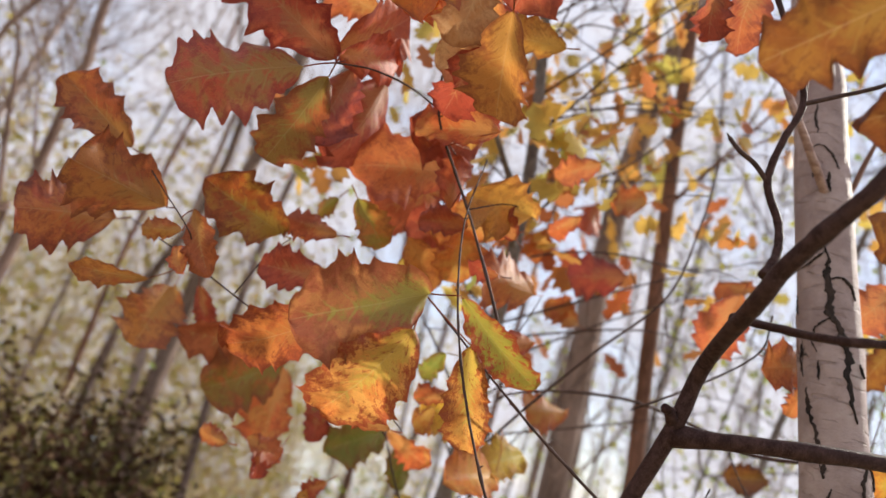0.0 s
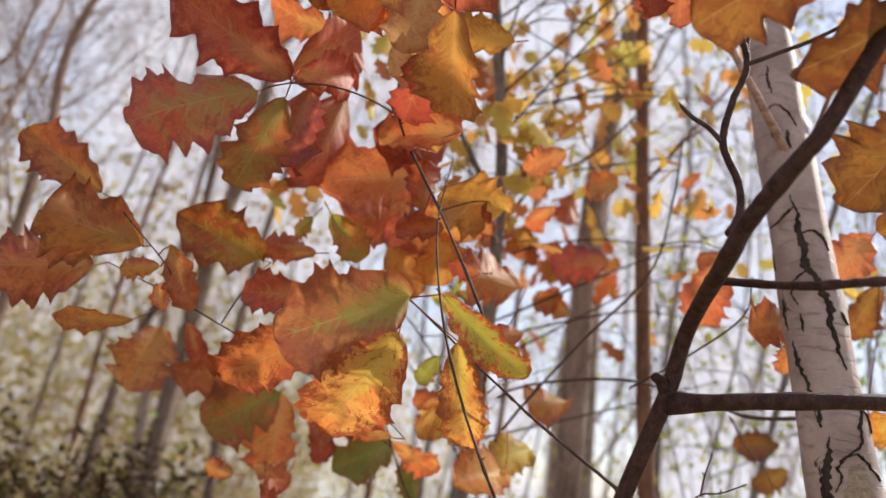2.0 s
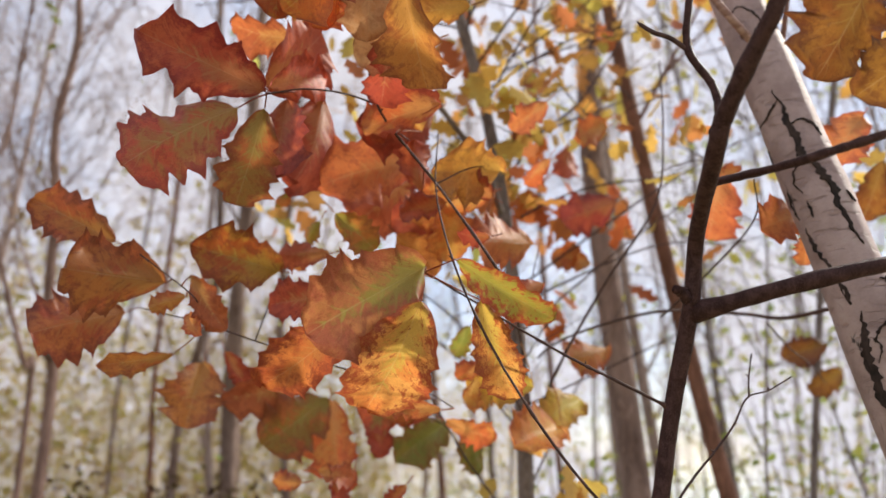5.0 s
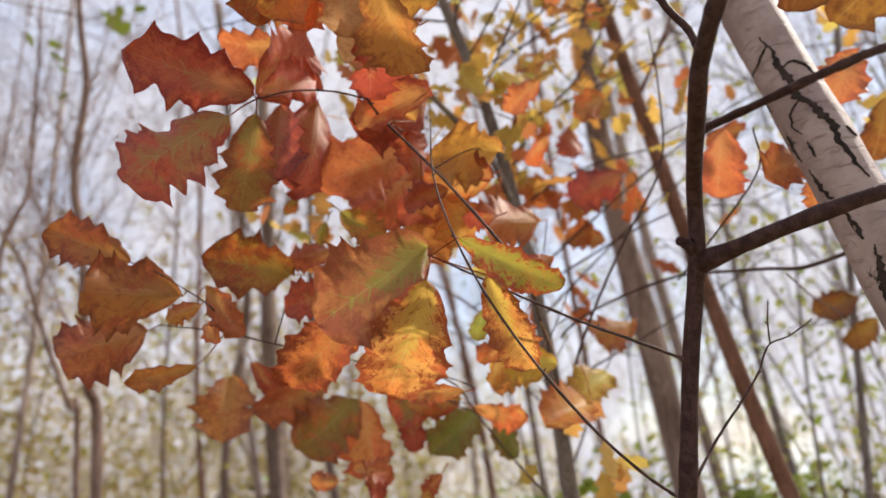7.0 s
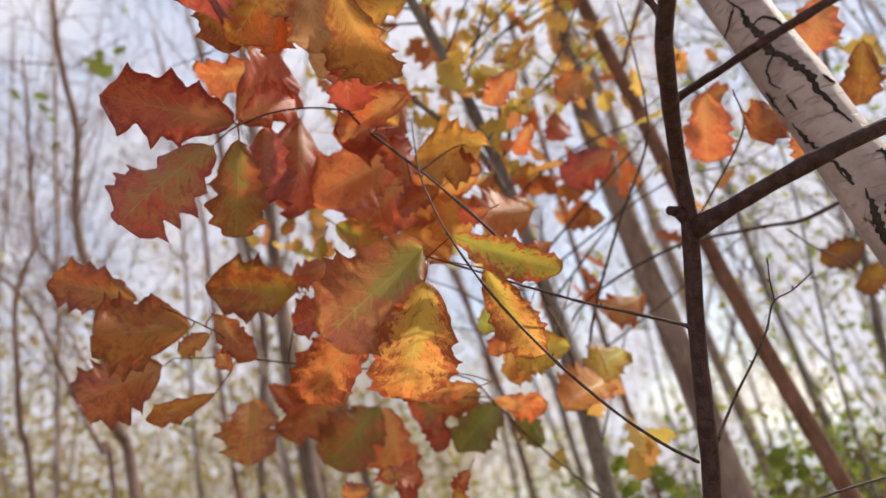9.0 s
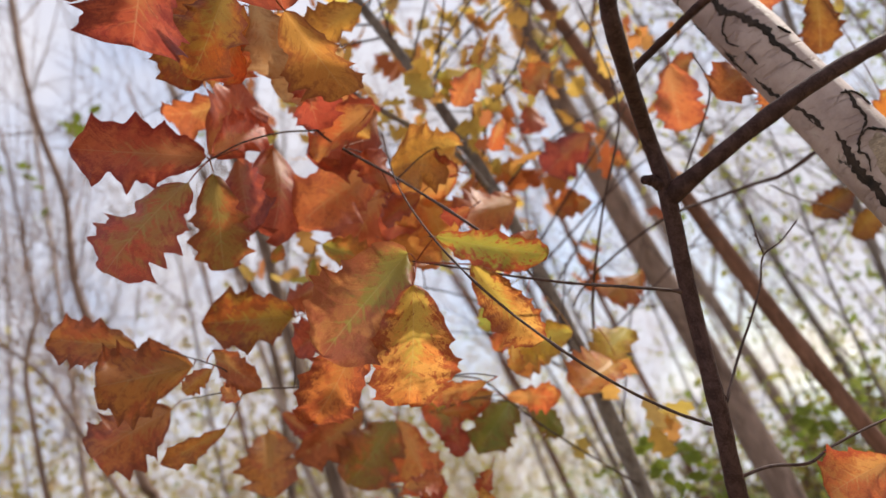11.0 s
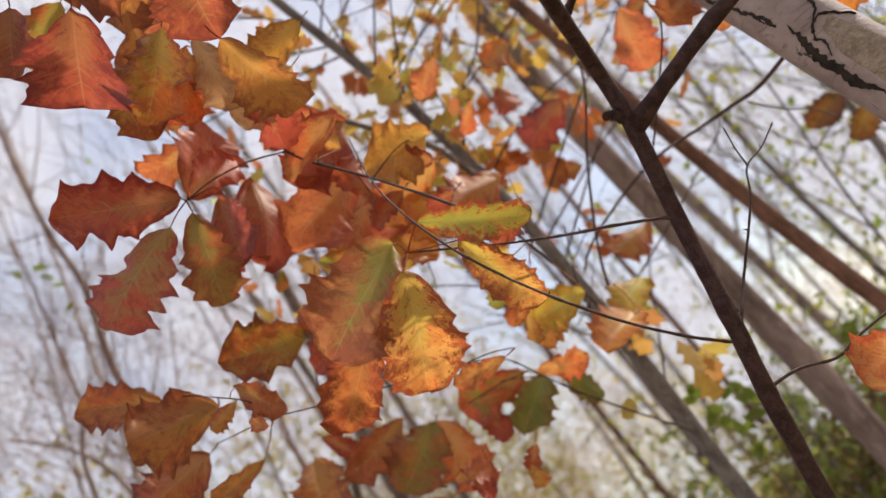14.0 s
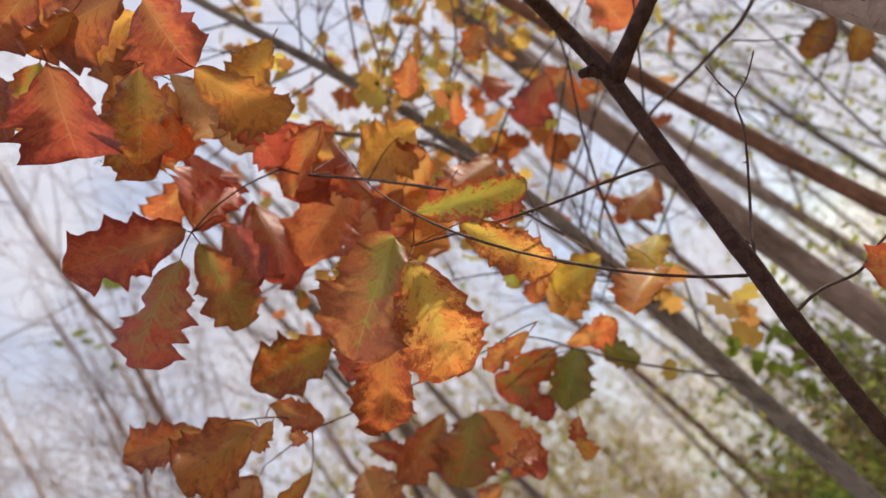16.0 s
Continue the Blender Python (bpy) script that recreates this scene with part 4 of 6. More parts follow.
oak_leaf(twig_top, (0.025, 1.077, 2.044), (0.034, 1.116, 1.931), 0.95, (0.560, -0.797, -0.226), LEAF["orange"], 320, curl=0.31, fold=0.25, lobes=5, depth=0.44, twist=-0.14, hub=(0.024, 1.072, 2.065))
oak_leaf(twig_top, (-0.063, 1.093, 1.979), (0.008, 1.120, 1.912), 0.86, (0.325, -0.945, -0.042), LEAF["yellowbrown"], 180, curl=0.16, fold=0.50, lobes=5, depth=0.37, twist=0.28, hub=(-0.076, 1.088, 1.995))
oak_leaf(twig_top, (-0.144, 0.973, 1.845), (-0.248, 0.969, 1.835), 0.72, (0.046, -0.995, -0.087), LEAF["rust"], 464, curl=0.31, fold=0.39, lobes=5, depth=0.34, twist=-0.04, hub=(-0.197, 1.018, 1.761))
oak_leaf(twig_top, (-0.158, 1.000, 1.919), (-0.240, 0.994, 1.921), 0.74, (0.077, -0.997, 0.001), LEAF["rust"], 359, curl=0.12, fold=-0.31, lobes=6, depth=0.44, twist=0.02, hub=(-0.140, 1.002, 1.923))
oak_leaf(twig_top, (0.004, 1.304, 1.677), (0.096, 1.325, 1.632), 0.81, (-0.090, -0.814, -0.573), LEAF["orange"], 660, curl=0.14, fold=0.12, lobes=5, depth=0.37, twist=0.18, hub=(0.000, 1.305, 1.677))
oak_leaf(twig_top, (-0.053, 1.068, 2.056), (0.001, 1.066, 2.072), 0.82, (-0.054, -0.995, 0.088), LEAF["rust"], 53, curl=0.36, fold=-0.19, lobes=6, depth=0.36, twist=-0.19, hub=(-0.071, 1.068, 2.054))
oak_leaf(twig_top, (-0.052, 0.828, 2.300), (-0.033, 0.868, 2.184), 0.83, (-0.387, -0.849, -0.359), LEAF["yellowbrown"], 950, curl=0.12, fold=0.35, lobes=5, depth=0.33, twist=-0.27, hub=(-0.070, 0.793, 2.282))
oak_leaf(twig_top, (-0.005, 0.951, 2.098), (-0.027, 0.927, 2.167), 0.82, (-0.201, -0.900, -0.387), LEAF["orange"], 18, curl=0.08, fold=-0.33, lobes=5, depth=0.42, twist=-0.29, hub=(-0.045, 0.886, 2.069))
oak_leaf(twig_top, (0.218, 1.086, 2.216), (0.151, 1.097, 2.169), 0.75, (0.147, -0.897, -0.418), LEAF["redorange"], 13, curl=0.24, fold=0.40, lobes=5, depth=0.37, twist=-0.37, hub=(0.233, 1.084, 2.230))
oak_leaf(twig_top, (0.224, 1.165, 2.140), (0.174, 1.175, 2.098), 0.85, (-0.270, -0.960, 0.071), LEAF["orange"], 799, curl=0.33, fold=-0.31, lobes=5, depth=0.32, twist=-0.02, hub=(0.237, 1.162, 2.156))
oak_leaf(twig_top, (0.034, 0.921, 2.298), (-0.100, 0.906, 2.311), 0.79, (0.077, -0.938, -0.337), LEAF["yellowbrown"], 818, curl=0.18, fold=-0.31, lobes=6, depth=0.37, twist=0.20, hub=(0.052, 0.923, 2.300))
oak_leaf(twig_top, (0.026, 0.808, 2.168), (-0.091, 0.805, 2.149), 0.75, (0.121, -0.750, -0.650), LEAF["tan"], 293, curl=0.16, fold=0.37, lobes=5, depth=0.31, twist=-0.30, hub=(0.044, 0.808, 2.174))
oak_leaf(twig_top, (0.028, 0.883, 2.108), (-0.092, 0.885, 2.077), 0.78, (0.007, -0.997, -0.082), LEAF["orange"], 293, curl=0.08, fold=0.24, lobes=5, depth=0.41, twist=-0.50, hub=(-0.040, 0.886, 2.062))
oak_leaf(twig_top, (-0.158, 0.844, 2.321), (-0.252, 0.843, 2.301), 0.71, (0.113, -0.848, -0.518), LEAF["red"], 20, curl=0.28, fold=0.14, lobes=5, depth=0.40, twist=0.28, hub=(-0.070, 0.793, 2.282))
oak_leaf(twig_top, (-0.112, 0.695, 2.301), (-0.136, 0.725, 2.212), 0.83, (0.028, -0.943, -0.331), LEAF["yellowbrown"], 141, curl=0.16, fold=0.32, lobes=6, depth=0.34, twist=-0.19, hub=(-0.065, 0.762, 2.337))
oak_leaf(twig_top, (-0.068, 0.721, 2.239), (-0.135, 0.745, 2.157), 0.83, (0.495, -0.633, -0.595), LEAF["orange"], 125, curl=0.16, fold=-0.31, lobes=5, depth=0.40, twist=-0.47, hub=(-0.070, 0.793, 2.282))
oak_leaf(twig_top, (-0.063, 0.600, 2.315), (-0.147, 0.592, 2.311), 0.93, (0.061, -0.144, -0.988), LEAF["rust"], 237, curl=0.38, fold=0.44, lobes=5, depth=0.43, twist=0.11, hub=(-0.045, 0.602, 2.320))
oak_leaf(twig_top, (-0.129, 0.729, 2.252), (-0.128, 0.766, 2.166), 0.80, (0.163, -0.906, -0.390), LEAF["orange"], 168, curl=0.19, fold=0.23, lobes=5, depth=0.32, twist=0.12, hub=(-0.070, 0.793, 2.282))
oak_leaf(twig_top, (-0.002, 0.873, 2.206), (-0.024, 0.838, 2.282), 0.83, (0.268, -0.902, -0.340), LEAF["rust"], 962, curl=0.16, fold=0.15, lobes=5, depth=0.40, twist=-0.05, hub=(-0.076, 0.842, 2.193))
oak_leaf(twig_top, (-0.085, 0.822, 2.302), (-0.167, 0.817, 2.291), 0.70, (0.137, -0.687, -0.714), LEAF["yellowbrown"], 176, curl=0.10, fold=0.27, lobes=6, depth=0.33, twist=0.10, hub=(-0.069, 0.791, 2.286))
oak_leaf(twig_top, (0.003, 0.989, 2.192), (-0.069, 0.963, 2.234), 0.70, (-0.025, -0.828, -0.560), LEAF["rust"], 430, curl=0.26, fold=0.33, lobes=5, depth=0.31, twist=0.31, hub=(0.017, 0.995, 2.187))
oak_leaf(twig_top, (-0.009, 0.961, 1.999), (-0.018, 0.928, 2.074), 0.77, (0.285, -0.888, -0.361), LEAF["red"], 363, curl=0.44, fold=-0.46, lobes=5, depth=0.33, twist=0.21, hub=(-0.001, 0.886, 2.005))
oak_leaf(twig_top, (0.104, 1.068, 2.035), (-0.039, 1.066, 2.003), 0.76, (0.126, -0.864, -0.488), LEAF["orange"], 805, curl=0.13, fold=-0.21, lobes=5, depth=0.37, twist=0.26, hub=(0.122, 1.069, 2.043))
oak_leaf(twig_top, (-0.188, 0.893, 2.237), (-0.297, 0.875, 2.249), 0.79, (0.014, -0.606, -0.795), LEAF["rust"], 411, curl=0.37, fold=0.43, lobes=5, depth=0.42, twist=0.12, hub=(-0.171, 0.896, 2.240))
oak_leaf(twig_top, (-0.068, 1.136, 1.933), (-0.005, 1.124, 1.973), 0.76, (-0.061, -0.976, -0.208), LEAF["yellow"], 772, curl=0.38, fold=0.24, lobes=5, depth=0.31, twist=-0.10, hub=(-0.083, 1.139, 1.928))
oak_leaf(twig_top, (0.029, 1.040, 2.012), (-0.054, 1.043, 2.001), 0.78, (-0.020, -0.989, -0.148), LEAF["rust"], 94, curl=0.37, fold=0.28, lobes=5, depth=0.37, twist=0.03, hub=(0.046, 1.039, 2.018))
oak_leaf(twig_top, (-0.185, 1.046, 1.992), (-0.214, 1.056, 1.958), 0.80, (-0.103, -0.974, -0.201), LEAF["olive"], 399, curl=0.33, fold=-0.29, lobes=6, depth=0.38, twist=-0.32, hub=(-0.173, 1.042, 2.009))
oak_leaf(twig_top, (-0.254, 1.122, 2.087), (-0.281, 1.132, 2.052), 0.83, (0.608, -0.497, -0.619), LEAF["olive"], 409, curl=0.29, fold=0.24, lobes=5, depth=0.37, twist=0.20, hub=(-0.244, 1.118, 2.104))
oak_leaf(twig_top, (-0.207, 1.060, 1.944), (-0.227, 1.069, 1.913), 0.75, (0.238, -0.876, -0.419), LEAF["yellowbrown"], 535, curl=0.26, fold=0.23, lobes=5, depth=0.38, twist=0.18, hub=(-0.197, 1.056, 1.962))
oak_leaf(twig_top, (-0.162, 1.269, 1.595), (-0.179, 1.283, 1.547), 0.75, (0.400, -0.829, -0.392), LEAF["rust"], 964, curl=0.08, fold=-0.40, lobes=5, depth=0.39, twist=0.36, hub=(-0.156, 1.264, 1.615))
oak_leaf(twig_top, (0.066, 1.124, 1.730), (0.041, 1.138, 1.683), 0.78, (-0.283, -0.950, -0.133), LEAF["orange"], 772, curl=0.44, fold=-0.20, lobes=5, depth=0.40, twist=-0.43, hub=(0.074, 1.120, 1.749))
oak_leaf(twig_top, (0.097, 1.010, 1.938), (0.043, 1.009, 1.940), 0.85, (-0.019, -0.660, -0.751), LEAF["rust"], 576, curl=0.41, fold=0.42, lobes=5, depth=0.43, twist=0.11, hub=(0.115, 1.010, 1.942))
oak_leaf(twig_top, (-0.243, 1.215, 1.575), (-0.296, 1.210, 1.579), 0.80, (0.064, -0.938, -0.342), LEAF["orange"], 993, curl=0.41, fold=-0.22, lobes=5, depth=0.41, twist=-0.08, hub=(-0.225, 1.217, 1.577))
oak_leaf(twig_top, (-0.193, 1.215, 1.585), (-0.177, 1.233, 1.534), 0.91, (0.747, -0.665, -0.007), LEAF["rust"], 330, curl=0.20, fold=0.30, lobes=6, depth=0.33, twist=0.18, hub=(-0.198, 1.209, 1.606))
oak_leaf(twig_top, (-0.065, 1.231, 1.565), (-0.103, 1.239, 1.533), 0.76, (0.014, -0.966, -0.257), LEAF["rust"], 103, curl=0.39, fold=0.37, lobes=5, depth=0.44, twist=-0.25, hub=(-0.052, 1.228, 1.580))
oak_leaf(twig_top, (-0.217, 1.211, 1.594), (-0.153, 1.222, 1.579), 0.80, (0.229, -0.921, 0.316), LEAF["rust"], 423, curl=0.37, fold=0.11, lobes=5, depth=0.43, twist=-0.42, hub=(-0.235, 1.208, 1.602))
oak_leaf(twig_top, (-0.095, 1.240, 1.543), (-0.097, 1.257, 1.496), 0.79, (-0.196, -0.924, -0.327), LEAF["orange"], 746, curl=0.31, fold=0.32, lobes=5, depth=0.42, twist=0.38, hub=(-0.095, 1.234, 1.564))
oak_leaf(twig_top, (-0.148, 0.981, 1.980), (-0.086, 1.004, 1.924), 0.75, (0.167, -0.963, -0.212), LEAF["olive"], 87, curl=0.22, fold=0.33, lobes=5, depth=0.33, twist=-0.08, hub=(-0.161, 0.976, 1.995))
oak_leaf(twig_top, (0.057, 1.111, 1.816), (0.029, 1.126, 1.767), 0.76, (-0.133, -0.969, -0.211), LEAF["green"], 577, curl=0.12, fold=-0.14, lobes=5, depth=0.34, twist=0.06, hub=(0.135, 1.102, 1.822))
oak_leaf(twig_top, (0.085, 1.134, 1.753), (0.030, 1.138, 1.731), 0.75, (0.131, -0.862, -0.491), LEAF["orange"], 63, curl=0.18, fold=-0.35, lobes=5, depth=0.40, twist=0.23, hub=(0.138, 1.124, 1.822))
oak_leaf(twig_top, (0.237, 0.734, 2.335), (0.244, 0.755, 2.265), 0.88, (-0.696, -0.667, -0.268), LEAF["darkred"], 949, curl=0.38, fold=-0.21, lobes=5, depth=0.42, twist=0.15, hub=(0.235, 0.729, 2.356))
oak_leaf(twig_top, (0.288, 0.727, 2.358), (0.275, 0.756, 2.263), 0.85, (-0.590, -0.792, -0.154), LEAF["darkred"], 156, curl=0.39, fold=-0.16, lobes=6, depth=0.32, twist=-0.41, hub=(0.290, 0.722, 2.379))
oak_leaf(twig_top, (-0.005, 0.619, 2.288), (-0.120, 0.590, 2.324), 1.07, (0.121, -0.927, -0.354), LEAF["shadebrown"], 913, curl=0.20, fold=-0.16, lobes=5, depth=0.35, twist=-0.33, hub=(0.012, 0.623, 2.286))
oak_leaf(twig_top, (-0.021, 0.687, 2.329), (-0.126, 0.661, 2.360), 0.82, (0.040, -0.833, -0.551), LEAF["yellowbrown"], 986, curl=0.15, fold=0.28, lobes=5, depth=0.30, twist=0.48, hub=(-0.062, 0.746, 2.365))
oak_leaf(twig_top, (-0.070, 0.574, 2.374), (-0.173, 0.567, 2.362), 0.91, (0.128, -0.453, -0.882), LEAF["darkred"], 739, curl=0.25, fold=0.48, lobes=5, depth=0.31, twist=0.26, hub=(-0.052, 0.575, 2.379))
oak_leaf(twig_top, (-0.131, 0.704, 2.311), (-0.152, 0.751, 2.196), 0.93, (0.015, -0.924, -0.381), LEAF["rust"], 352, curl=0.10, fold=0.50, lobes=5, depth=0.41, twist=-0.30, hub=(-0.065, 0.762, 2.337))
oak_leaf(twig_top, (-0.115, 0.795, 2.230), (-0.195, 0.781, 2.240), 0.91, (0.026, -0.692, -0.721), LEAF["yellowbrown"], 304, curl=0.41, fold=0.37, lobes=5, depth=0.41, twist=0.08, hub=(-0.074, 0.818, 2.238))
oak_leaf(twig_top, (-0.148, 0.610, 2.321), (-0.239, 0.616, 2.283), 0.80, (0.298, -0.536, -0.790), LEAF["olive"], 738, curl=0.26, fold=-0.17, lobes=5, depth=0.44, twist=-0.23, hub=(-0.132, 0.608, 2.332))
oak_leaf(twig_top, (-0.106, 0.701, 2.450), (-0.120, 0.743, 2.348), 0.92, (0.671, -0.650, -0.357), LEAF["shadebrown"], 396, curl=0.44, fold=0.28, lobes=5, depth=0.44, twist=0.04, hub=(-0.055, 0.703, 2.442))
oak_leaf(twig_top, (-0.042, 0.804, 2.395), (-0.138, 0.794, 2.397), 0.88, (0.086, -0.931, -0.356), LEAF["brown"], 145, curl=0.09, fold=0.13, lobes=5, depth=0.31, twist=0.32, hub=(-0.062, 0.746, 2.365))
oak_leaf(twig_top, (-0.055, 0.719, 2.245), (-0.067, 0.761, 2.144), 0.83, (-0.386, -0.868, -0.313), LEAF["tan"], 613, curl=0.44, fold=0.09, lobes=5, depth=0.37, twist=0.46, hub=(-0.069, 0.791, 2.286))
oak_leaf(twig_top, (-0.030, 0.778, 2.164), (-0.060, 0.814, 2.073), 0.94, (-0.344, -0.908, -0.240), LEAF["rust"], 881, curl=0.25, fold=-0.15, lobes=6, depth=0.41, twist=0.00, hub=(-0.076, 0.840, 2.198))
oak_leaf(twig_top, (-0.171, 0.699, 2.260), (-0.183, 0.739, 2.165), 0.81, (0.176, -0.901, -0.397), LEAF["brownyellow"], 846, curl=0.14, fold=0.40, lobes=5, depth=0.36, twist=0.37, hub=(-0.169, 0.692, 2.280))
oak_leaf(twig_top, (0.077, 0.796, 2.212), (-0.025, 0.792, 2.199), 0.75, (0.110, -0.727, -0.678), LEAF["yellowbrown"], 433, curl=0.06, fold=-0.45, lobes=6, depth=0.32, twist=0.28, hub=(0.094, 0.797, 2.218))
oak_leaf(twig_top, (-0.154, 0.607, 2.401), (-0.073, 0.627, 2.378), 0.87, (-0.182, -0.337, -0.924), LEAF["brown"], 373, curl=0.45, fold=-0.25, lobes=5, depth=0.33, twist=-0.36, hub=(-0.171, 0.603, 2.410))
oak_leaf(twig_low, (-0.460, 0.922, 1.927), (-0.561, 0.866, 1.981), 0.70, (0.404, -0.900, -0.165), LEAF["brown"], 493, curl=0.08, fold=0.42, lobes=5, depth=0.37, twist=-0.18, hub=(-0.445, 0.930, 1.924))
oak_leaf(twig_low, (-0.380, 0.916, 1.860), (-0.469, 0.816, 1.858), 1.00, (0.707, -0.627, -0.328), LEAF["brown"], 563, curl=0.07, fold=-0.48, lobes=5, depth=0.35, twist=-0.10, hub=(-0.351, 0.871, 1.852))
oak_leaf(twig_low, (-0.472, 0.997, 1.839), (-0.553, 0.899, 1.798), 0.96, (0.707, -0.675, 0.210), LEAF["brown"], 978, curl=0.20, fold=-0.27, lobes=5, depth=0.40, twist=0.12, hub=(-0.461, 1.010, 1.849))
oak_leaf(twig_low, (-0.381, 0.969, 1.766), (-0.452, 0.905, 1.739), 0.48, (0.691, -0.577, -0.436), LEAF["brown"], 795, curl=0.42, fold=0.22, lobes=5, depth=0.35, twist=0.02, hub=(-0.327, 0.947, 1.805))
oak_leaf(twig_low, (-0.325, 0.860, 1.824), (-0.363, 0.838, 1.808), 0.77, (0.563, -0.789, -0.244), LEAF["orange"], 526, curl=0.39, fold=-0.26, lobes=5, depth=0.44, twist=-0.29, hub=(-0.334, 0.885, 1.837))
oak_leaf(twig_low, (-0.343, 0.914, 1.868), (-0.286, 0.893, 1.785), 0.51, (-0.068, -0.977, 0.202), LEAF["rust"], 182, curl=0.19, fold=0.31, lobes=5, depth=0.34, twist=-0.18, hub=(-0.341, 0.880, 1.843))
oak_leaf(twig_low, (-0.344, 0.917, 1.813), (-0.316, 0.876, 1.779), 0.48, (-0.418, -0.729, 0.542), LEAF["orange"], 616, curl=0.34, fold=0.50, lobes=5, depth=0.32, twist=-0.45, hub=(-0.326, 0.919, 1.817))
oak_leaf(twig_low, (-0.476, 1.339, 1.813), (-0.486, 1.291, 1.680), 1.00, (0.406, -0.869, 0.281), LEAF["brown"], 432, curl=0.06, fold=0.33, lobes=6, depth=0.42, twist=-0.04, hub=(-0.475, 1.345, 1.834))
oak_leaf(twig_low, (-0.282, 1.370, 1.771), (-0.403, 1.281, 1.717), 0.70, (0.654, -0.644, -0.397), LEAF["rust"], 973, curl=0.37, fold=0.43, lobes=5, depth=0.32, twist=0.23, hub=(-0.268, 1.380, 1.781))
oak_leaf(twig_low, (-0.405, 1.259, 1.817), (-0.375, 1.308, 1.749), 0.50, (0.752, -0.645, -0.134), LEAF["rust"], 145, curl=0.09, fold=0.24, lobes=6, depth=0.31, twist=-0.08, hub=(-0.411, 1.249, 1.834))
oak_leaf(twig_low, (-0.236, 0.998, 1.892), (-0.323, 0.892, 1.904), 0.79, (0.665, -0.596, -0.450), LEAF["brownyellow"], 281, curl=0.44, fold=0.48, lobes=5, depth=0.40, twist=-0.18, hub=(-0.225, 1.012, 1.895))
oak_leaf(twig_low, (-0.236, 1.406, 1.735), (-0.343, 1.328, 1.646), 0.97, (0.459, -0.866, 0.198), LEAF["olive"], 232, curl=0.14, fold=0.16, lobes=5, depth=0.40, twist=0.49, hub=(-0.224, 1.414, 1.749))
oak_leaf(twig_low, (-0.234, 1.419, 1.735), (-0.223, 1.445, 1.575), 0.84, (0.569, -0.817, -0.093), LEAF["orange"], 360, curl=0.09, fold=-0.28, lobes=5, depth=0.38, twist=-0.08, hub=(-0.236, 1.416, 1.757))
oak_leaf(twig_low, (-0.130, 1.340, 1.701), (-0.061, 1.370, 1.684), 0.52, (0.403, -0.915, -0.023), LEAF["orange"], 975, curl=0.29, fold=-0.38, lobes=5, depth=0.35, twist=-0.15, hub=(-0.146, 1.332, 1.709))
oak_leaf(twig_low, (0.004, 1.444, 1.680), (-0.085, 1.372, 1.612), 0.80, (0.624, -0.782, 0.012), LEAF["green"], 629, curl=0.40, fold=0.43, lobes=6, depth=0.35, twist=-0.46, hub=(0.031, 1.381, 1.623))
oak_leaf(twig_low, (-0.019, 1.385, 1.701), (-0.175, 1.371, 1.710), 0.66, (0.063, -0.941, -0.334), LEAF["orangegreen"], 133, curl=0.27, fold=0.48, lobes=5, depth=0.34, twist=-0.15, hub=(0.009, 1.335, 1.661))
oak_leaf(twig_low, (0.037, 1.440, 1.680), (0.074, 1.473, 1.572), 0.58, (0.174, -0.956, -0.238), LEAF["green"], 992, curl=0.24, fold=-0.33, lobes=5, depth=0.38, twist=0.46, hub=(0.035, 1.387, 1.617))
oak_leaf(twig_low, (-0.144, 1.400, 1.704), (-0.121, 1.388, 1.615), 0.71, (0.488, -0.840, 0.237), LEAF["rust"], 630, curl=0.19, fold=0.08, lobes=5, depth=0.32, twist=0.07, hub=(-0.148, 1.402, 1.725))
oak_leaf(twig_red, (0.545, 1.166, 2.093), (0.505, 1.205, 1.980), 0.91, (-0.408, -0.898, -0.163), LEAF["redorange"], 389, curl=0.37, fold=-0.34, lobes=6, depth=0.31, twist=-0.39, hub=(0.551, 1.161, 2.113))
oak_leaf(twig_red, (0.590, 1.006, 1.954), (0.507, 0.976, 1.919), 0.94, (0.248, -0.948, 0.200), LEAF["redorange"], 11, curl=0.07, fold=0.13, lobes=5, depth=0.36, twist=0.12, hub=(0.525, 1.030, 1.964))
oak_leaf(twig_red, (0.594, 1.013, 1.924), (0.584, 1.023, 1.871), 0.77, (-0.331, -0.937, -0.111), LEAF["redorange"], 58, curl=0.32, fold=0.29, lobes=5, depth=0.43, twist=-0.13, hub=(0.526, 1.037, 1.955))
oak_leaf(twig_red, (0.701, 1.458, 2.213), (0.608, 1.416, 2.194), 0.99, (0.406, -0.571, -0.713), LEAF["darkred"], 564, curl=0.11, fold=0.36, lobes=5, depth=0.34, twist=0.44, hub=(0.717, 1.466, 2.220))
oak_leaf(twig_red, (0.417, 1.463, 2.160), (0.287, 1.457, 2.116), 0.91, (0.090, -0.986, -0.137), LEAF["darkred"], 137, curl=0.08, fold=-0.19, lobes=5, depth=0.41, twist=0.02, hub=(0.371, 1.538, 2.223))
oak_leaf(twig_red, (0.381, 1.642, 2.060), (0.283, 1.625, 2.089), 0.83, (0.166, -0.986, -0.021), LEAF["orange"], 88, curl=0.23, fold=0.16, lobes=5, depth=0.40, twist=0.16, hub=(0.398, 1.645, 2.058))
oak_leaf(twig_red, (0.354, 1.643, 2.387), (0.326, 1.600, 2.289), 0.77, (-0.020, -0.914, 0.404), LEAF["redorange"], 474, curl=0.09, fold=-0.29, lobes=5, depth=0.36, twist=-0.11, hub=(0.359, 1.650, 2.407))
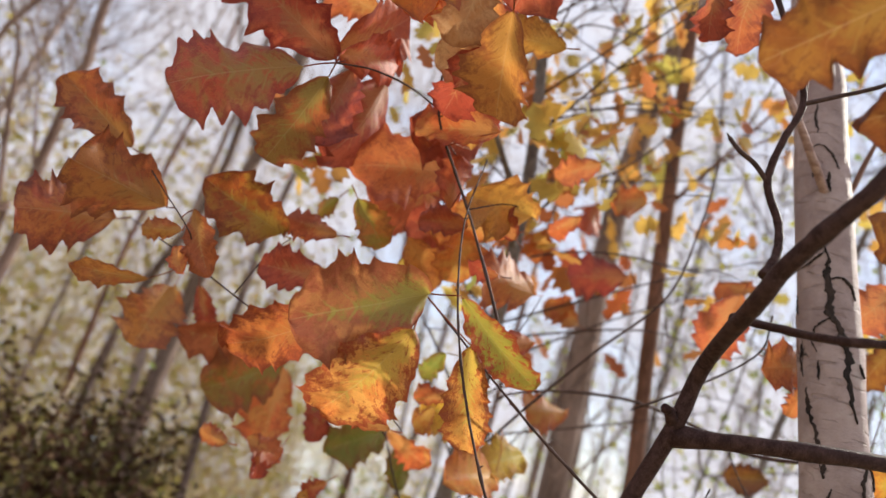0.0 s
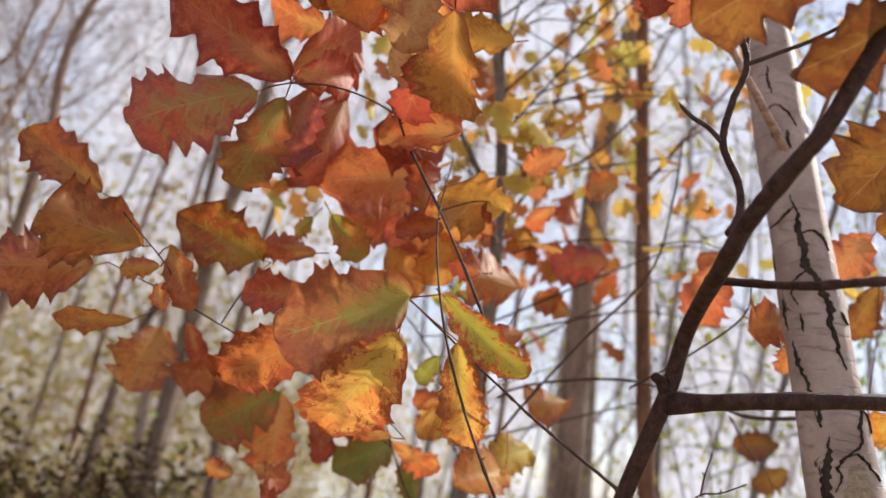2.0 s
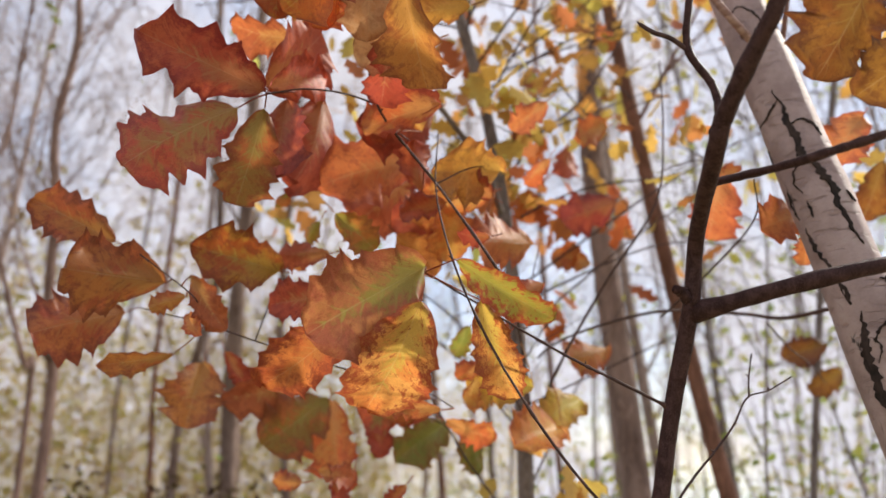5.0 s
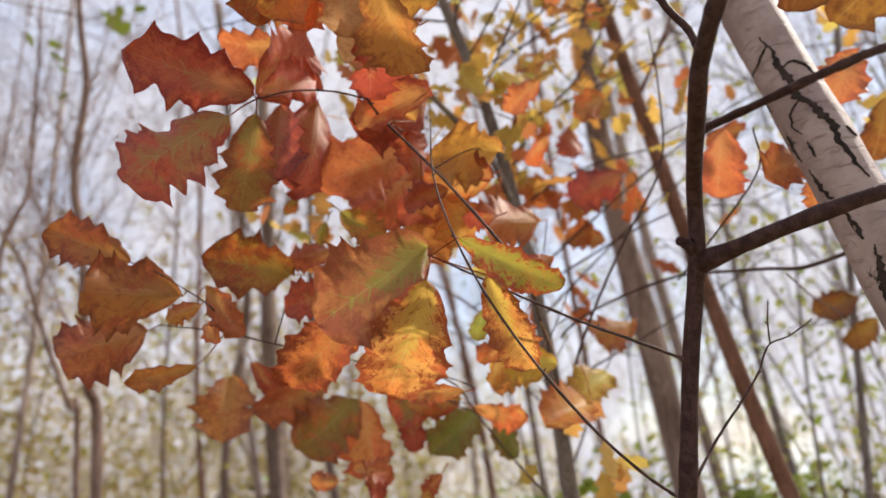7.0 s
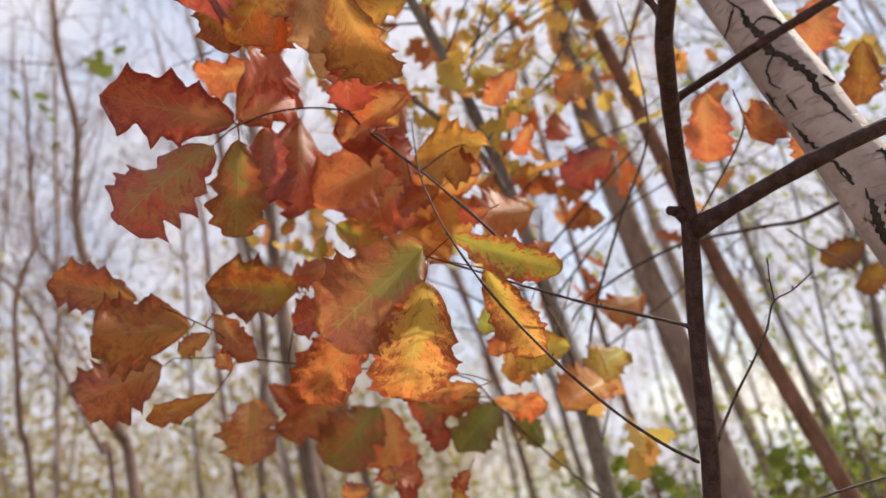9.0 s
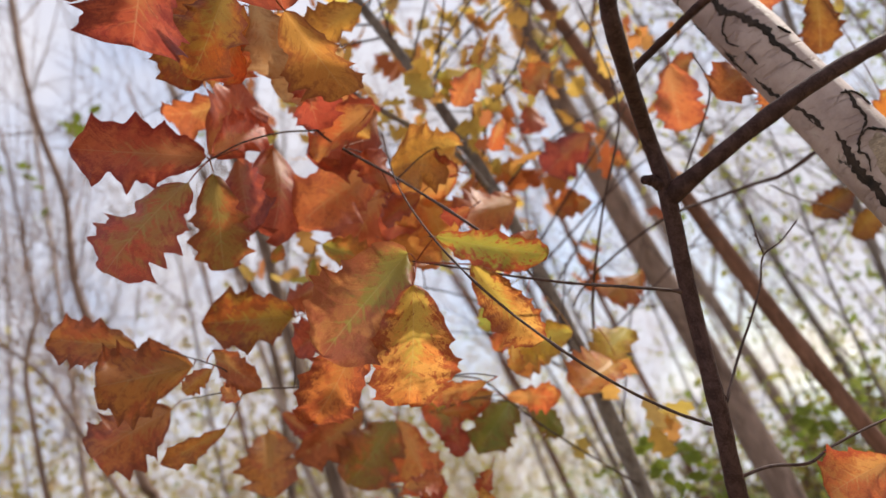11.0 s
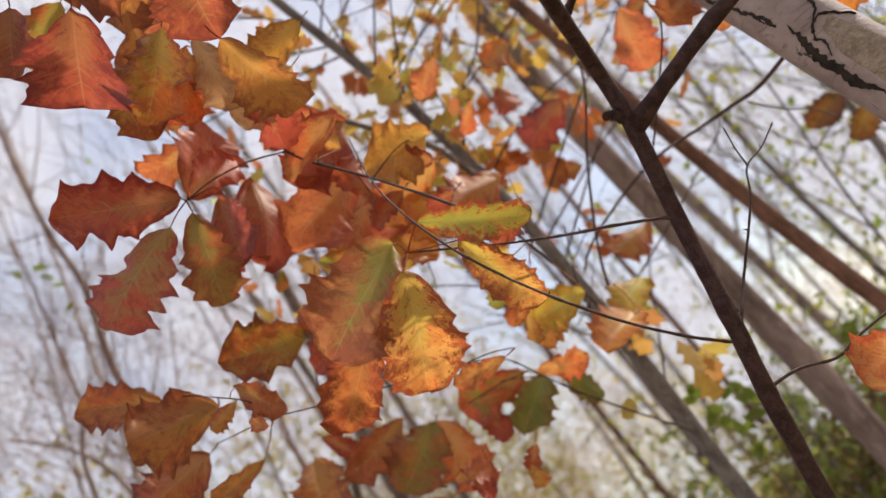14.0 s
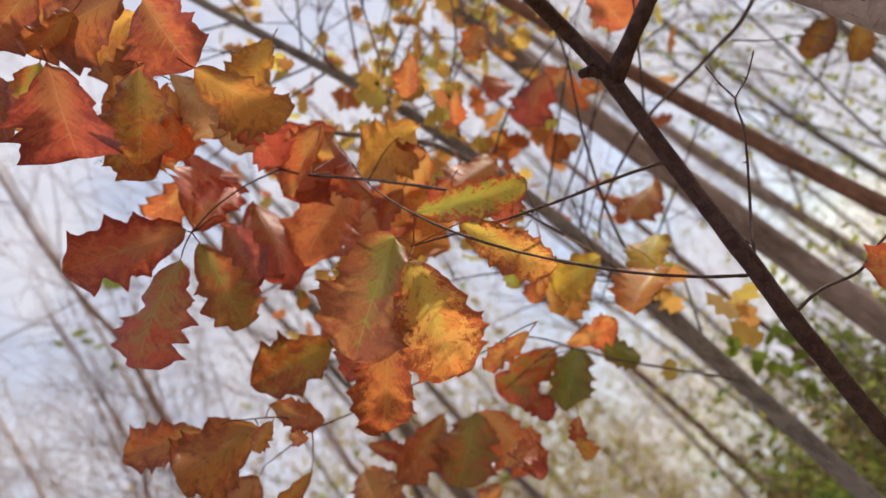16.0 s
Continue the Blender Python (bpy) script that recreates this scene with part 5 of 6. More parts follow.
oak_leaf(twig_red, (0.387, 1.337, 2.288), (0.306, 1.289, 2.247), 0.77, (0.588, -0.762, -0.272), LEAF["orange"], 155, curl=0.09, fold=0.09, lobes=5, depth=0.40, twist=-0.45, hub=(0.401, 1.345, 2.299))
oak_leaf(twig_red, (0.408, 1.684, 1.858), (0.315, 1.589, 1.826), 0.89, (0.506, -0.676, 0.535), LEAF["orange"], 504, curl=0.32, fold=-0.39, lobes=6, depth=0.31, twist=0.41, hub=(0.420, 1.697, 1.867))
oak_leaf(twig_red, (0.288, 1.441, 1.714), (0.206, 1.356, 1.678), 0.83, (0.468, -0.685, 0.559), LEAF["yellow"], 629, curl=0.33, fold=0.23, lobes=5, depth=0.33, twist=-0.17, hub=(0.221, 1.441, 1.735))
oak_leaf(twig_red, (0.168, 1.219, 1.721), (0.048, 1.200, 1.732), 0.79, (0.164, -0.982, 0.090), LEAF["yellow"], 444, curl=0.20, fold=0.43, lobes=6, depth=0.39, twist=0.30, hub=(0.153, 1.251, 1.806))
oak_leaf(twig_red, (0.230, 1.366, 1.655), (0.138, 1.267, 1.636), 0.91, (0.535, -0.609, 0.586), LEAF["orange"], 65, curl=0.26, fold=0.50, lobes=5, depth=0.33, twist=-0.32, hub=(0.226, 1.407, 1.749))
oak_leaf(twig_red, (0.126, 1.297, 1.722), (0.041, 1.291, 1.710), 0.87, (0.130, -0.823, -0.553), LEAF["yellowbrown"], 779, curl=0.12, fold=-0.10, lobes=5, depth=0.42, twist=-0.02, hub=(0.161, 1.315, 1.779))
oak_leaf(twig_red, (1.110, 2.004, 1.888), (0.983, 1.994, 1.853), 0.81, (0.126, -0.977, -0.174), LEAF["bronze"], 197, curl=0.24, fold=0.47, lobes=6, depth=0.35, twist=-0.04, hub=(1.128, 2.006, 1.897))
oak_leaf(twig_red, (1.140, 1.993, 1.811), (1.043, 2.023, 1.757), 0.87, (-0.083, -0.928, -0.362), LEAF["bronze"], 113, curl=0.08, fold=0.44, lobes=5, depth=0.37, twist=0.05, hub=(1.156, 1.989, 1.823))
oak_leaf(twig_red, (0.731, 1.023, 2.124), (0.648, 0.994, 2.044), 0.81, (-0.083, -0.907, 0.413), LEAF["redorange"], 160, curl=0.43, fold=0.09, lobes=5, depth=0.36, twist=0.35, hub=(0.744, 1.027, 2.140))
oak_leaf(twig_red, (0.832, 1.150, 2.095), (0.808, 1.212, 1.996), 0.72, (-0.2, -0.95, -0.2), LEAF["bronze"], 161, curl=0.25, fold=0.1, lobes=5, depth=0.36, twist=0.2, hub=(0.876, 1.260, 1.879))
oak_leaf(twig_red, (0.860, 1.100, 1.842), (0.776, 1.146, 1.820), 0.75, (0.0, -0.95, -0.3), LEAF["brownyellow"], 163, curl=0.25, fold=0.12, lobes=5, depth=0.36, twist=-0.2, hub=(0.876, 1.260, 1.879))
limb("twig", oak2, [(-0.375, 0.852, 1.873), (-0.414, 0.894, 1.901), (-0.445, 0.930, 1.924)], 0.0012, 0.0008, M_TWIG, sides=6, per=5)
limb("twig", oak2, [(-0.327, 0.947, 1.805), (-0.401, 0.978, 1.828), (-0.461, 1.010, 1.849)], 0.0012, 0.0008, M_TWIG, sides=6, per=5)
limb("twig", oak2, [(-0.265, 0.981, 1.784), (-0.247, 1.004, 1.857), (-0.225, 1.012, 1.895)], 0.0012, 0.0008, M_TWIG, sides=6, per=5)
limb("twig", oak2, [(-0.002, 1.297, 1.681), (-0.065, 1.317, 1.698), (-0.146, 1.332, 1.709)], 0.0012, 0.0008, M_TWIG, sides=6, per=5)
limb("twig", oak2, [(0.007, 1.332, 1.664), (-0.076, 1.375, 1.713), (-0.148, 1.402, 1.725)], 0.0012, 0.0008, M_TWIG, sides=6, per=5)
limb("twig", oak2, [(-0.045, 0.886, 2.069), (-0.033, 0.955, 2.092), (-0.003, 1.038, 2.098)], 0.0012, 0.0008, M_TWIG, sides=6, per=5)
limb("twig", oak2, [(-0.062, 0.881, 2.101), (-0.018, 0.949, 2.147), (0.035, 1.007, 2.177)], 0.0012, 0.0008, M_TWIG, sides=6, per=5)
limb("twig", oak2, [(0.142, 1.157, 1.822), (0.173, 1.154, 1.908), (0.193, 1.164, 1.973)], 0.0012, 0.0008, M_TWIG, sides=6, per=5)
limb("twig", oak2, [(-0.072, 1.113, 1.727), (-0.014, 1.059, 1.702), (0.026, 0.997, 1.673)], 0.0012, 0.0008, M_TWIG, sides=6, per=5)
limb("twig", oak2, [(-0.069, 0.791, 2.286), (-0.066, 0.714, 2.257), (-0.048, 0.630, 2.213)], 0.0012, 0.0008, M_TWIG, sides=6, per=5)
limb("twig", oak2, [(0.439, 1.208, 2.117), (0.492, 1.184, 2.127), (0.551, 1.161, 2.113)], 0.0012, 0.0008, M_TWIG, sides=6, per=5)
limb("twig", oak2, [(0.572, 1.590, 2.266), (0.654, 1.523, 2.254), (0.717, 1.466, 2.220)], 0.0012, 0.0008, M_TWIG, sides=6, per=5)
limb("twig", oak2, [(0.354, 1.533, 2.216), (0.371, 1.590, 2.152), (0.398, 1.645, 2.058)], 0.0012, 0.0008, M_TWIG, sides=6, per=5)
limb("twig", oak2, [(0.350, 1.485, 2.425), (0.347, 1.567, 2.430), (0.359, 1.650, 2.407)], 0.0012, 0.0008, M_TWIG, sides=6, per=5)
limb("twig", oak2, [(0.467, 1.210, 2.283), (0.424, 1.283, 2.299), (0.401, 1.345, 2.299)], 0.0012, 0.0008, M_TWIG, sides=6, per=5)
limb("twig", oak2, [(0.015, 0.886, 1.980), (0.074, 0.954, 2.034), (0.132, 1.018, 2.056)], 0.0012, 0.0008, M_TWIG, sides=6, per=5)



def crown(parent, seed, centre, spread, count, size, material, label=""):
    """Leaves beyond counting, in uneven tufts."""
    rng = random.Random(seed)
    bm = bmesh.new()
    for _ in range(max(1, count // 9)):
        c = Vector(centre) + Vector((rng.gauss(0, spread[0]), rng.gauss(0, spread[1]), rng.gauss(0, spread[2])))
        leaf_scatter(bm, rng, c, (size * 0.9, size * 0.9, size * 0.8), rng.randint(5, 13), size)
    return tagged(part("crown", bm, material, parent, label), kind="stuff")


O2_LINE = smooth_path([(0.174, 2.040, 0.771), (0.178, 1.951, 1.052), (0.184, 1.861, 1.335), (0.189, 1.770, 1.618), (0.185, 1.678, 1.898), (0.167, 1.586, 2.172), (0.129, 1.495, 2.439), (0.065, 1.405, 2.696), (-0.030, 1.269, 3.081)], 8)
_rng = random.Random(15)
for i in range(34):
    q = O2_LINE[_rng.randint(len(O2_LINE) // 3, len(O2_LINE) - 1)]
    w = _rng.uniform(0, 2 * math.pi)
    out = _rng.uniform(0.2, 0.75)
    d = Vector((math.cos(w), math.sin(w) * 0.7, _rng.uniform(0.1, 0.9)))
    e = q + d * out
    mid = q.lerp(e, 0.5) + Vector((_rng.uniform(-0.05, 0.05), _rng.uniform(-0.05, 0.05), _rng.uniform(-0.02, 0.07)))
    limb("twig", oak2, [q, mid, e], 0.0032, 0.0012, M_TWIG, sides=5, per=5)
    for _ in range(3):
        f = q.lerp(mid, 0.9) if _rng.random() < 0.4 else mid.lerp(e, _rng.random())
        limb("twig", oak2, [f, f + Vector((_rng.uniform(-0.16, 0.16), _rng.uniform(-0.12, 0.12), _rng.uniform(-0.03, 0.16)))], 0.0018, 0.0009, M_TWIG, sides=4, per=4)

crown(oak2, 11, (0.333, 1.809, 2.765), (0.44, 0.32, 0.28), 400, 0.078, M_AUTUMN, "yellow and orange leaves in loose tufts")
crown(oak2, 12, (0.127, 1.718, 2.537), (0.28, 0.24, 0.28), 170, 0.075, M_AUTUMN)
crown(oak2, 13, (0.360, 1.877, 2.251), (0.22, 0.22, 0.16), 27, 0.095, M_RUSTY)
crown(oak2, 14, (0.156, 1.609, 1.744), (0.10, 0.14, 0.09), 16, 0.095, M_AUTUMN)

# ---------------------------------------------------------------- trunks behind
def forest_tree(name, label, line, r0, r1, material, seed, twigs=10, group="", spread=0.9, curve=0.12):
    """A slim tree: trunk with slight bends, and thin limbs that rise from it."""
    rng = random.Random(seed)
    tree = thing(name, label, "tree", group)
    pts = [Vector(p) for p in line]
    way = (pts[0] - pts[1]).normalized() if pts[1].z - pts[0].z > 0.5 else Vector((0, 0, -1))
    drop = pts[0].z - lie(pts[0].x, pts[0].y) + 0.1
    pts[0] = pts[0] + way * (drop / max(0.3, -way.z)) if drop > 0 else pts[0]
    for p in pts[1:-1]:
        p += Vector((rng.uniform(-curve, curve), rng.uniform(-curve, curve), 0))
    bm = bmesh.new()
    path = tube(bm, pts, r0, r1, 10, 8, 0.10, 0.1)
    part("trunk", bm, material, tree)
    tb = bmesh.new()
    for _ in range(twigs):
        q = path[rng.randint(len(path) // 4, len(path) - 2)]
        w = rng.uniform(0, 2 * math.pi)
        out = rng.uniform(0.3, 1.0) * spread
        d = Vector((math.cos(w), math.sin(w), 0))
        a, b, c = q, q + d * out * 0.4 + Vector((0, 0, out * 0.6)), q + d * out + Vector((rng.uniform(-0.1, 0.1), 0, out * 1.7))
        bm = bmesh.new()
        tube(bm, [a, b, c], r1 * 0.45, r1 * 0.12, 5, 4)
        part("branch", bm, material, tree)
        for _ in range(9):
            e = a.lerp(b, rng.uniform(0.3, 1)) if rng.random() < 0.3 else b.lerp(c, rng.uniform(0, 0.95))
            g = e + Vector((rng.uniform(-0.5, 0.5), rng.uniform(-0.5, 0.5), rng.uniform(-0.05, 0.6))) * spread
            tube(tb, [e, e.lerp(g, 0.5) + Vector((0, 0, 0.05 * spread)), g], min(0.006, r1 * 0.16), 0.0016, 4, 3)
    if twigs:
        tagged(part("twig_haze", tb, material, tree), kind="stuff")
    else:
        tb.free()
    return tree


forest_tree("tree", "slim red-brown trunk rising at a slant", [(1.044, 2.079, 0.000), (0.779, 2.013, 1.500), (0.581, 1.947, 3.000), (0.422, 1.858, 5.000), (0.37, 1.78, 7.0)], 0.026, 0.017, M_BROWN, 1, 3, curve=0.02)
forest_tree("tree", "smooth grey trunk among thin saplings", [(0.627, 2.344, 0.000), (0.545, 2.299, 1.500), (0.609, 2.254, 3.000), (0.84, 2.21, 4.6), (1.10, 2.16, 6.5)], 0.052, 0.030, M_GREYMID, 2, 5, curve=0.05)
forest_tree("tree", "slim grey trunk in the open wood", [(-2.876, 9.019, 0.000), (-2.873, 9.021, 2.667), (-2.869, 9.022, 5.333), (-2.865, 9.023, 8.000)], 0.07, 0.05, M_GREY, 8, 6)
crooked = forest_tree("tree", "crooked slim brown trunk with fine twigs", [(-2.006, 3.309, -0.1), (-1.965, 3.309, 1.888), (-1.952, 3.199, 2.22), (-1.928, 3.111, 2.553), (-1.897, 3.034, 2.888), (-1.91, 2.966, 3.248), (-1.829, 2.916, 3.732), (-1.833, 2.851, 4.086), (-1.798, 2.769, 4.499), (-1.742, 2.733, 5.256)], 0.030, 0.012, M_RUSSET, 5, 22, curve=0.0, spread=0.8)
forest_tree("tree", "thin wavy brown sapling with fine twigs", [(-2.309, 3.054, -0.1), (-2.306, 3.046, 1.980), (-2.271, 2.947, 2.285), (-2.217, 2.880, 2.563), (-2.161, 2.821, 2.845), (-2.089, 2.799, 2.991), (-2.023, 2.794, 3.117), (-1.989, 2.755, 3.398), (-1.972, 2.740, 3.609), (-1.932, 2.684, 4.102)], 0.016, 0.006, M_RUSSET, 6, 16, curve=0.0, spread=0.7)
forest_tree("tree", "thin sapling bent over in an arc", [(-2.177, 3.487, -0.1), (-2.174, 3.468, 2.008), (-2.188, 3.417, 2.160), (-2.247, 3.350, 2.413), (-2.307, 3.292, 2.670), (-2.385, 3.241, 2.965), (-2.577, 3.245, 3.229), (-2.954, 3.325, 3.544)], 0.016, 0.009, M_RUSSET, 7, 14, curve=0.0, spread=0.7)
forest_tree("tree", "straight grey-brown trunk in the open wood", [(-1.498, 4.587, -0.1), (-1.498, 4.574, 1.684), (-1.431, 4.364, 2.331), (-1.370, 4.214, 2.795), (-1.268, 4.066, 3.580), (-1.268, 4.032, 4.002), (-1.165, 3.912, 5.339), (-1.124, 3.941, 6.848)], 0.062, 0.030, M_GREY, 3, 5, curve=0.0)
forest_tree("tree", "slim grey trunk in the open wood", [(-2.258, 5.546, -0.1), (-2.245, 5.533, 1.818), (-1.871, 5.172, 2.983), (-1.832, 5.035, 3.724), (-1.857, 4.924, 4.369), (-1.841, 4.794, 5.717)], 0.042, 0.022, M_GREY, 4, 6, curve=0.0)
limb("branch", crooked, [(-1.871, 2.846, 4.136), (-1.977, 2.827, 4.170), (-2.111, 2.750, 4.183), (-2.265, 2.631, 4.190)], 0.006, 0.004, M_GREY)
limb("branch", crooked, [(-1.864, 2.849, 4.129), (-1.733, 2.818, 4.060), (-1.606, 2.774, 4.060), (-1.373, 2.735, 4.070)], 0.005, 0.002, M_GREY)
limb("branch", crooked, [(-1.733, 2.818, 4.060), (-1.611, 2.838, 3.961), (-1.478, 2.857, 3.836)], 0.003, 0.0015, M_GREY)
forest_tree("tree", "pale grey trunk beyond the saplings", [(1.886, 6.487, 0.000), (1.736, 6.526, 2.667), (1.585, 6.566, 5.333), (1.435, 6.605, 8.000)], 0.06, 0.045, M_GREY2, 12, 6)
forest_tree("tree", "thin brown sapling stem", [(0.563, 3.787, 0.000), (0.603, 3.781, 2.667), (0.644, 3.776, 5.333), (0.684, 3.771, 8.000)], 0.018, 0.012, M_BROWN, 13, 4)
forest_tree("tree", "thin dark sapling behind the birch", [(1.025, 2.730, 0.000), (1.612, 2.433, 2.667), (2.199, 2.136, 5.333), (2.785, 1.839, 8.000)], 0.014, 0.010, M_OLD, 14, 4)

_rng = random.Random(77)
for i in range(30):
    far = _rng.uniform(10, 26)
    ang = _rng.uniform(-52, 52)
    x, y = far * math.sin(radians(ang)), far * math.cos(radians(ang))
    r = _rng.uniform(0.018, 0.060)
    tall = _rng.uniform(9, 14)
    lx, ly = _rng.uniform(-1.6, 1.6), _rng.uniform(-1.2, 1.2)
    line = [(x, y, -0.1), (x + lx * 0.3, y + ly * 0.3, tall * 0.33), (x + lx * 0.6, y + ly * 0.6, tall * 0.66), (x + lx, y + ly, tall)]
    forest_tree("tree", "slim bare tree of the open wood", line, r, r * 0.35, M_GREY2 if i % 3 else M_GREY, 100 + i, 10, "slim trees of the wood", 2.0, 0.5)

for i in range(7):
    far = _rng.uniform(5, 11)
    ang = _rng.uniform(-58, 4)
    x, y = far * math.sin(radians(ang)), far * math.cos(radians(ang))
    r = _rng.uniform(0.010, 0.030)
    lx, ly, tall = _rng.uniform(-0.7, 0.7), _rng.uniform(-0.5, 0.5), _rng.uniform(5, 8)
    line = [(x, y, -0.1), (x + lx * 0.2, y + ly * 0.3, tall * 0.33), (x + lx * 0.6, y + ly * 0.6, tall * 0.66), (x + lx, y + ly, tall)]
    forest_tree("sapling", "thin pale sapling in the open wood", line, r, r * 0.4, (M_GREY2, M_GREY, M_BROWN)[i % 3], 300 + i, 9, "thin saplings of the wood", 1.2, 0.35)


for i in range(8):
    x, y = -0.6 + i * 0.48 + _rng.uniform(-0.1, 0.1), _rng.uniform(4.0, 9.0)
    r = _rng.uniform(0.012, 0.045)
    lx, ly, tall = _rng.uniform(-0.5, 0.5), _rng.uniform(-0.5, 0.5), _rng.uniform(6, 9)
    line = [(x, y, -0.1), (x + lx * 0.3, y + ly * 0.3, tall * 0.33), (x + lx * 0.6, y + ly * 0.6, tall * 0.66), (x + lx, y + ly, tall)]
    forest_tree("sapling", "slim pale sapling rising from the brush", line, r, r * 0.5, (M_GREY2, M_BROWN, M_GREY, M_OLD)[i % 4], 500 + i, 5, "thin saplings of the wood", 1.0, 0.2)
for i in range(5):
    x, y = -3.4 + i * 0.6 + _rng.uniform(-0.15, 0.15), _rng.uniform(4.2, 8.0)
    r = _rng.uniform(0.015, 0.05)
    lx, ly, tall = _rng.uniform(-0.6, 0.6), _rng.uniform(-0.5, 0.5), _rng.uniform(6, 9)
    line = [(x, y, -0.1), (x + lx * 0.3, y + ly * 0.3, tall * 0.33), (x + lx * 0.6, y + ly * 0.6, tall * 0.66), (x + lx, y + ly, tall)]
    forest_tree("sapling", "slim pale sapling rising from the brush", line, r, r * 0.5, (M_GREY2, M_GREY, M_BROWN)[i % 3], 600 + i, 5, "thin saplings of the wood", 1.0, 0.2)


def far_wood():
    """The haze of thin twigs and stems in the depth of the wood, veiled by their pale colour alone."""
    rng = random.Random(5)
    verts, faces = [], []
    for i in range(27000):
        far = rng.uniform(7, 28)
        ang = radians(rng.uniform(-62, 62) if i < 18000 else rng.uniform(-62, 0))
        x, y, z = far * math.sin(ang), far * math.cos(ang), -0.08 * far + rng.uniform(0.05, 1.0 if i < 22000 else 0.4) * far * 0.85
        ln = rng.uniform(0.25, 1.0)
        lean = Vector((rng.uniform(-1, 1), rng.uniform(-1, 1), rng.uniform(-0.2, 1.0))) * ln
        p = Vector((x, y, z))
        bend = Vector((rng.uniform(-0.25, 0.25), rng.uniform(-0.25, 0.25), rng.uniform(-0.1, 0.2))) * ln
        w = rng.uniform(0.004, 0.009) * (0.5 + far / 20)
        first = len(verts)
        for q, ww in ((p, w), (p + lean * 0.5 + bend, w * 0.8), (p + lean, w * 0.3)):
            verts += [q + Vector((math.cos(k * 2.094), math.sin(k * 2.094), 0)) * ww for k in range(3)]
        for row in (0, 3):
            for k in range(3):
                a, b = first + row + k, first + row + (k + 1) % 3
                faces.append((a, b, b + 3, a + 3))
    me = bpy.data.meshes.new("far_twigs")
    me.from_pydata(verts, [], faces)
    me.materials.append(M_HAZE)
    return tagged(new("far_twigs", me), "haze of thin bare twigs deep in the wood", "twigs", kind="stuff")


far_wood()


def far_foliage(name, label, seed, count, near, far_end, spread, top, size, material, power=1.7):
    """Last leaves and dry grass of the undergrowth, thinning out upwards."""
    rng = random.Random(seed)
    bm = bmesh.new()
    for _ in range(count):
        far = rng.uniform(near, far_end)
        ang = radians(rng.uniform(*spread))
        z = top * rng.random() ** power
        x, y = far * math.sin(ang), far * math.cos(ang)
        add_blade(bm, rng, Vector((x, y, z + lie(x, y))), size * rng.uniform(0.6, 1.6))
    return tagged(part(name, bm, material), label, "foliage", kind="stuff")


far_foliage("undergrowth", "straw and olive leaves of the undergrowth, thinning upwards", 31, 62000, 10.0, 26.0, (-62, 5), 5.6, 0.072, M_STRAW, 1.4)
far_foliage("undergrowth", "sparse straw leaves of the undergrowth", 36, 5000, 9.0, 26.0, (8, 60), 3.0, 0.085, M_STRAW, 1.3)
far_foliage("undergrowth", "dull olive leaves between the slim trunks", 37, 66000, 6.0, 20.0, (-66, -6), 4.6, 0.066, M_OLIVE, 1.3)
far_foliage("undergrowth", "low olive and green undergrowth between the trees", 34, 8000, 4.0, 10.0, (-62, 62), 1.2, 0.07, M_OLIVE, 1.0)
far_foliage("undergrowth", "fresh green low leaves near the saplings", 35, 3200, 3.0, 8.0, (-4, 50), 1.9, 0.04, M_FRESH, 1.2)
far_foliage("sapling_leaves", "haze of yellow-green leaves low in the wood", 38, 9000, 5.0, 15.0, (4, 60), 3.6, 0.048, M_SAPLING, 1.5)
far_foliage("sapling_leaves", "few yellow-green leaves on thin saplings", 33, 500, 3.5, 10.0, (-60, 0), 5.0, 0.045, M_FRESH, 1.0)


def brush():
    """Dry upright stems of the brush between the trees."""
    rng = random.Random(9)
    bm = bmesh.new()
    for _ in range(800):
        far = rng.uniform(3.6, 16)
        ang = radians(rng.uniform(-60, 58))
        a = Vector((far * math.sin(ang), far * math.cos(ang), 0))
        a.z = lie(a.x, a.y) - 0.02
        tall = rng.uniform(0.5, 2.0) * (0.6 + far / 12)
        b = a + Vector((rng.gauss(0, 0.16), rng.gauss(0, 0.16), 1)) * tall
        r = rng.uniform(0.004, 0.012) * (0.6 + far / 12)
        tube(bm, [a, a.lerp(b, 0.5) + Vector((rng.gauss(0, 0.05), rng.gauss(0, 0.05), 0)), b], r, r * 0.4, 3, 1)
    return tagged(part("brush", bm, M_BRUSH), "dry straw and brown upright brush between the trees", "brush", kind="stuff")


brush()


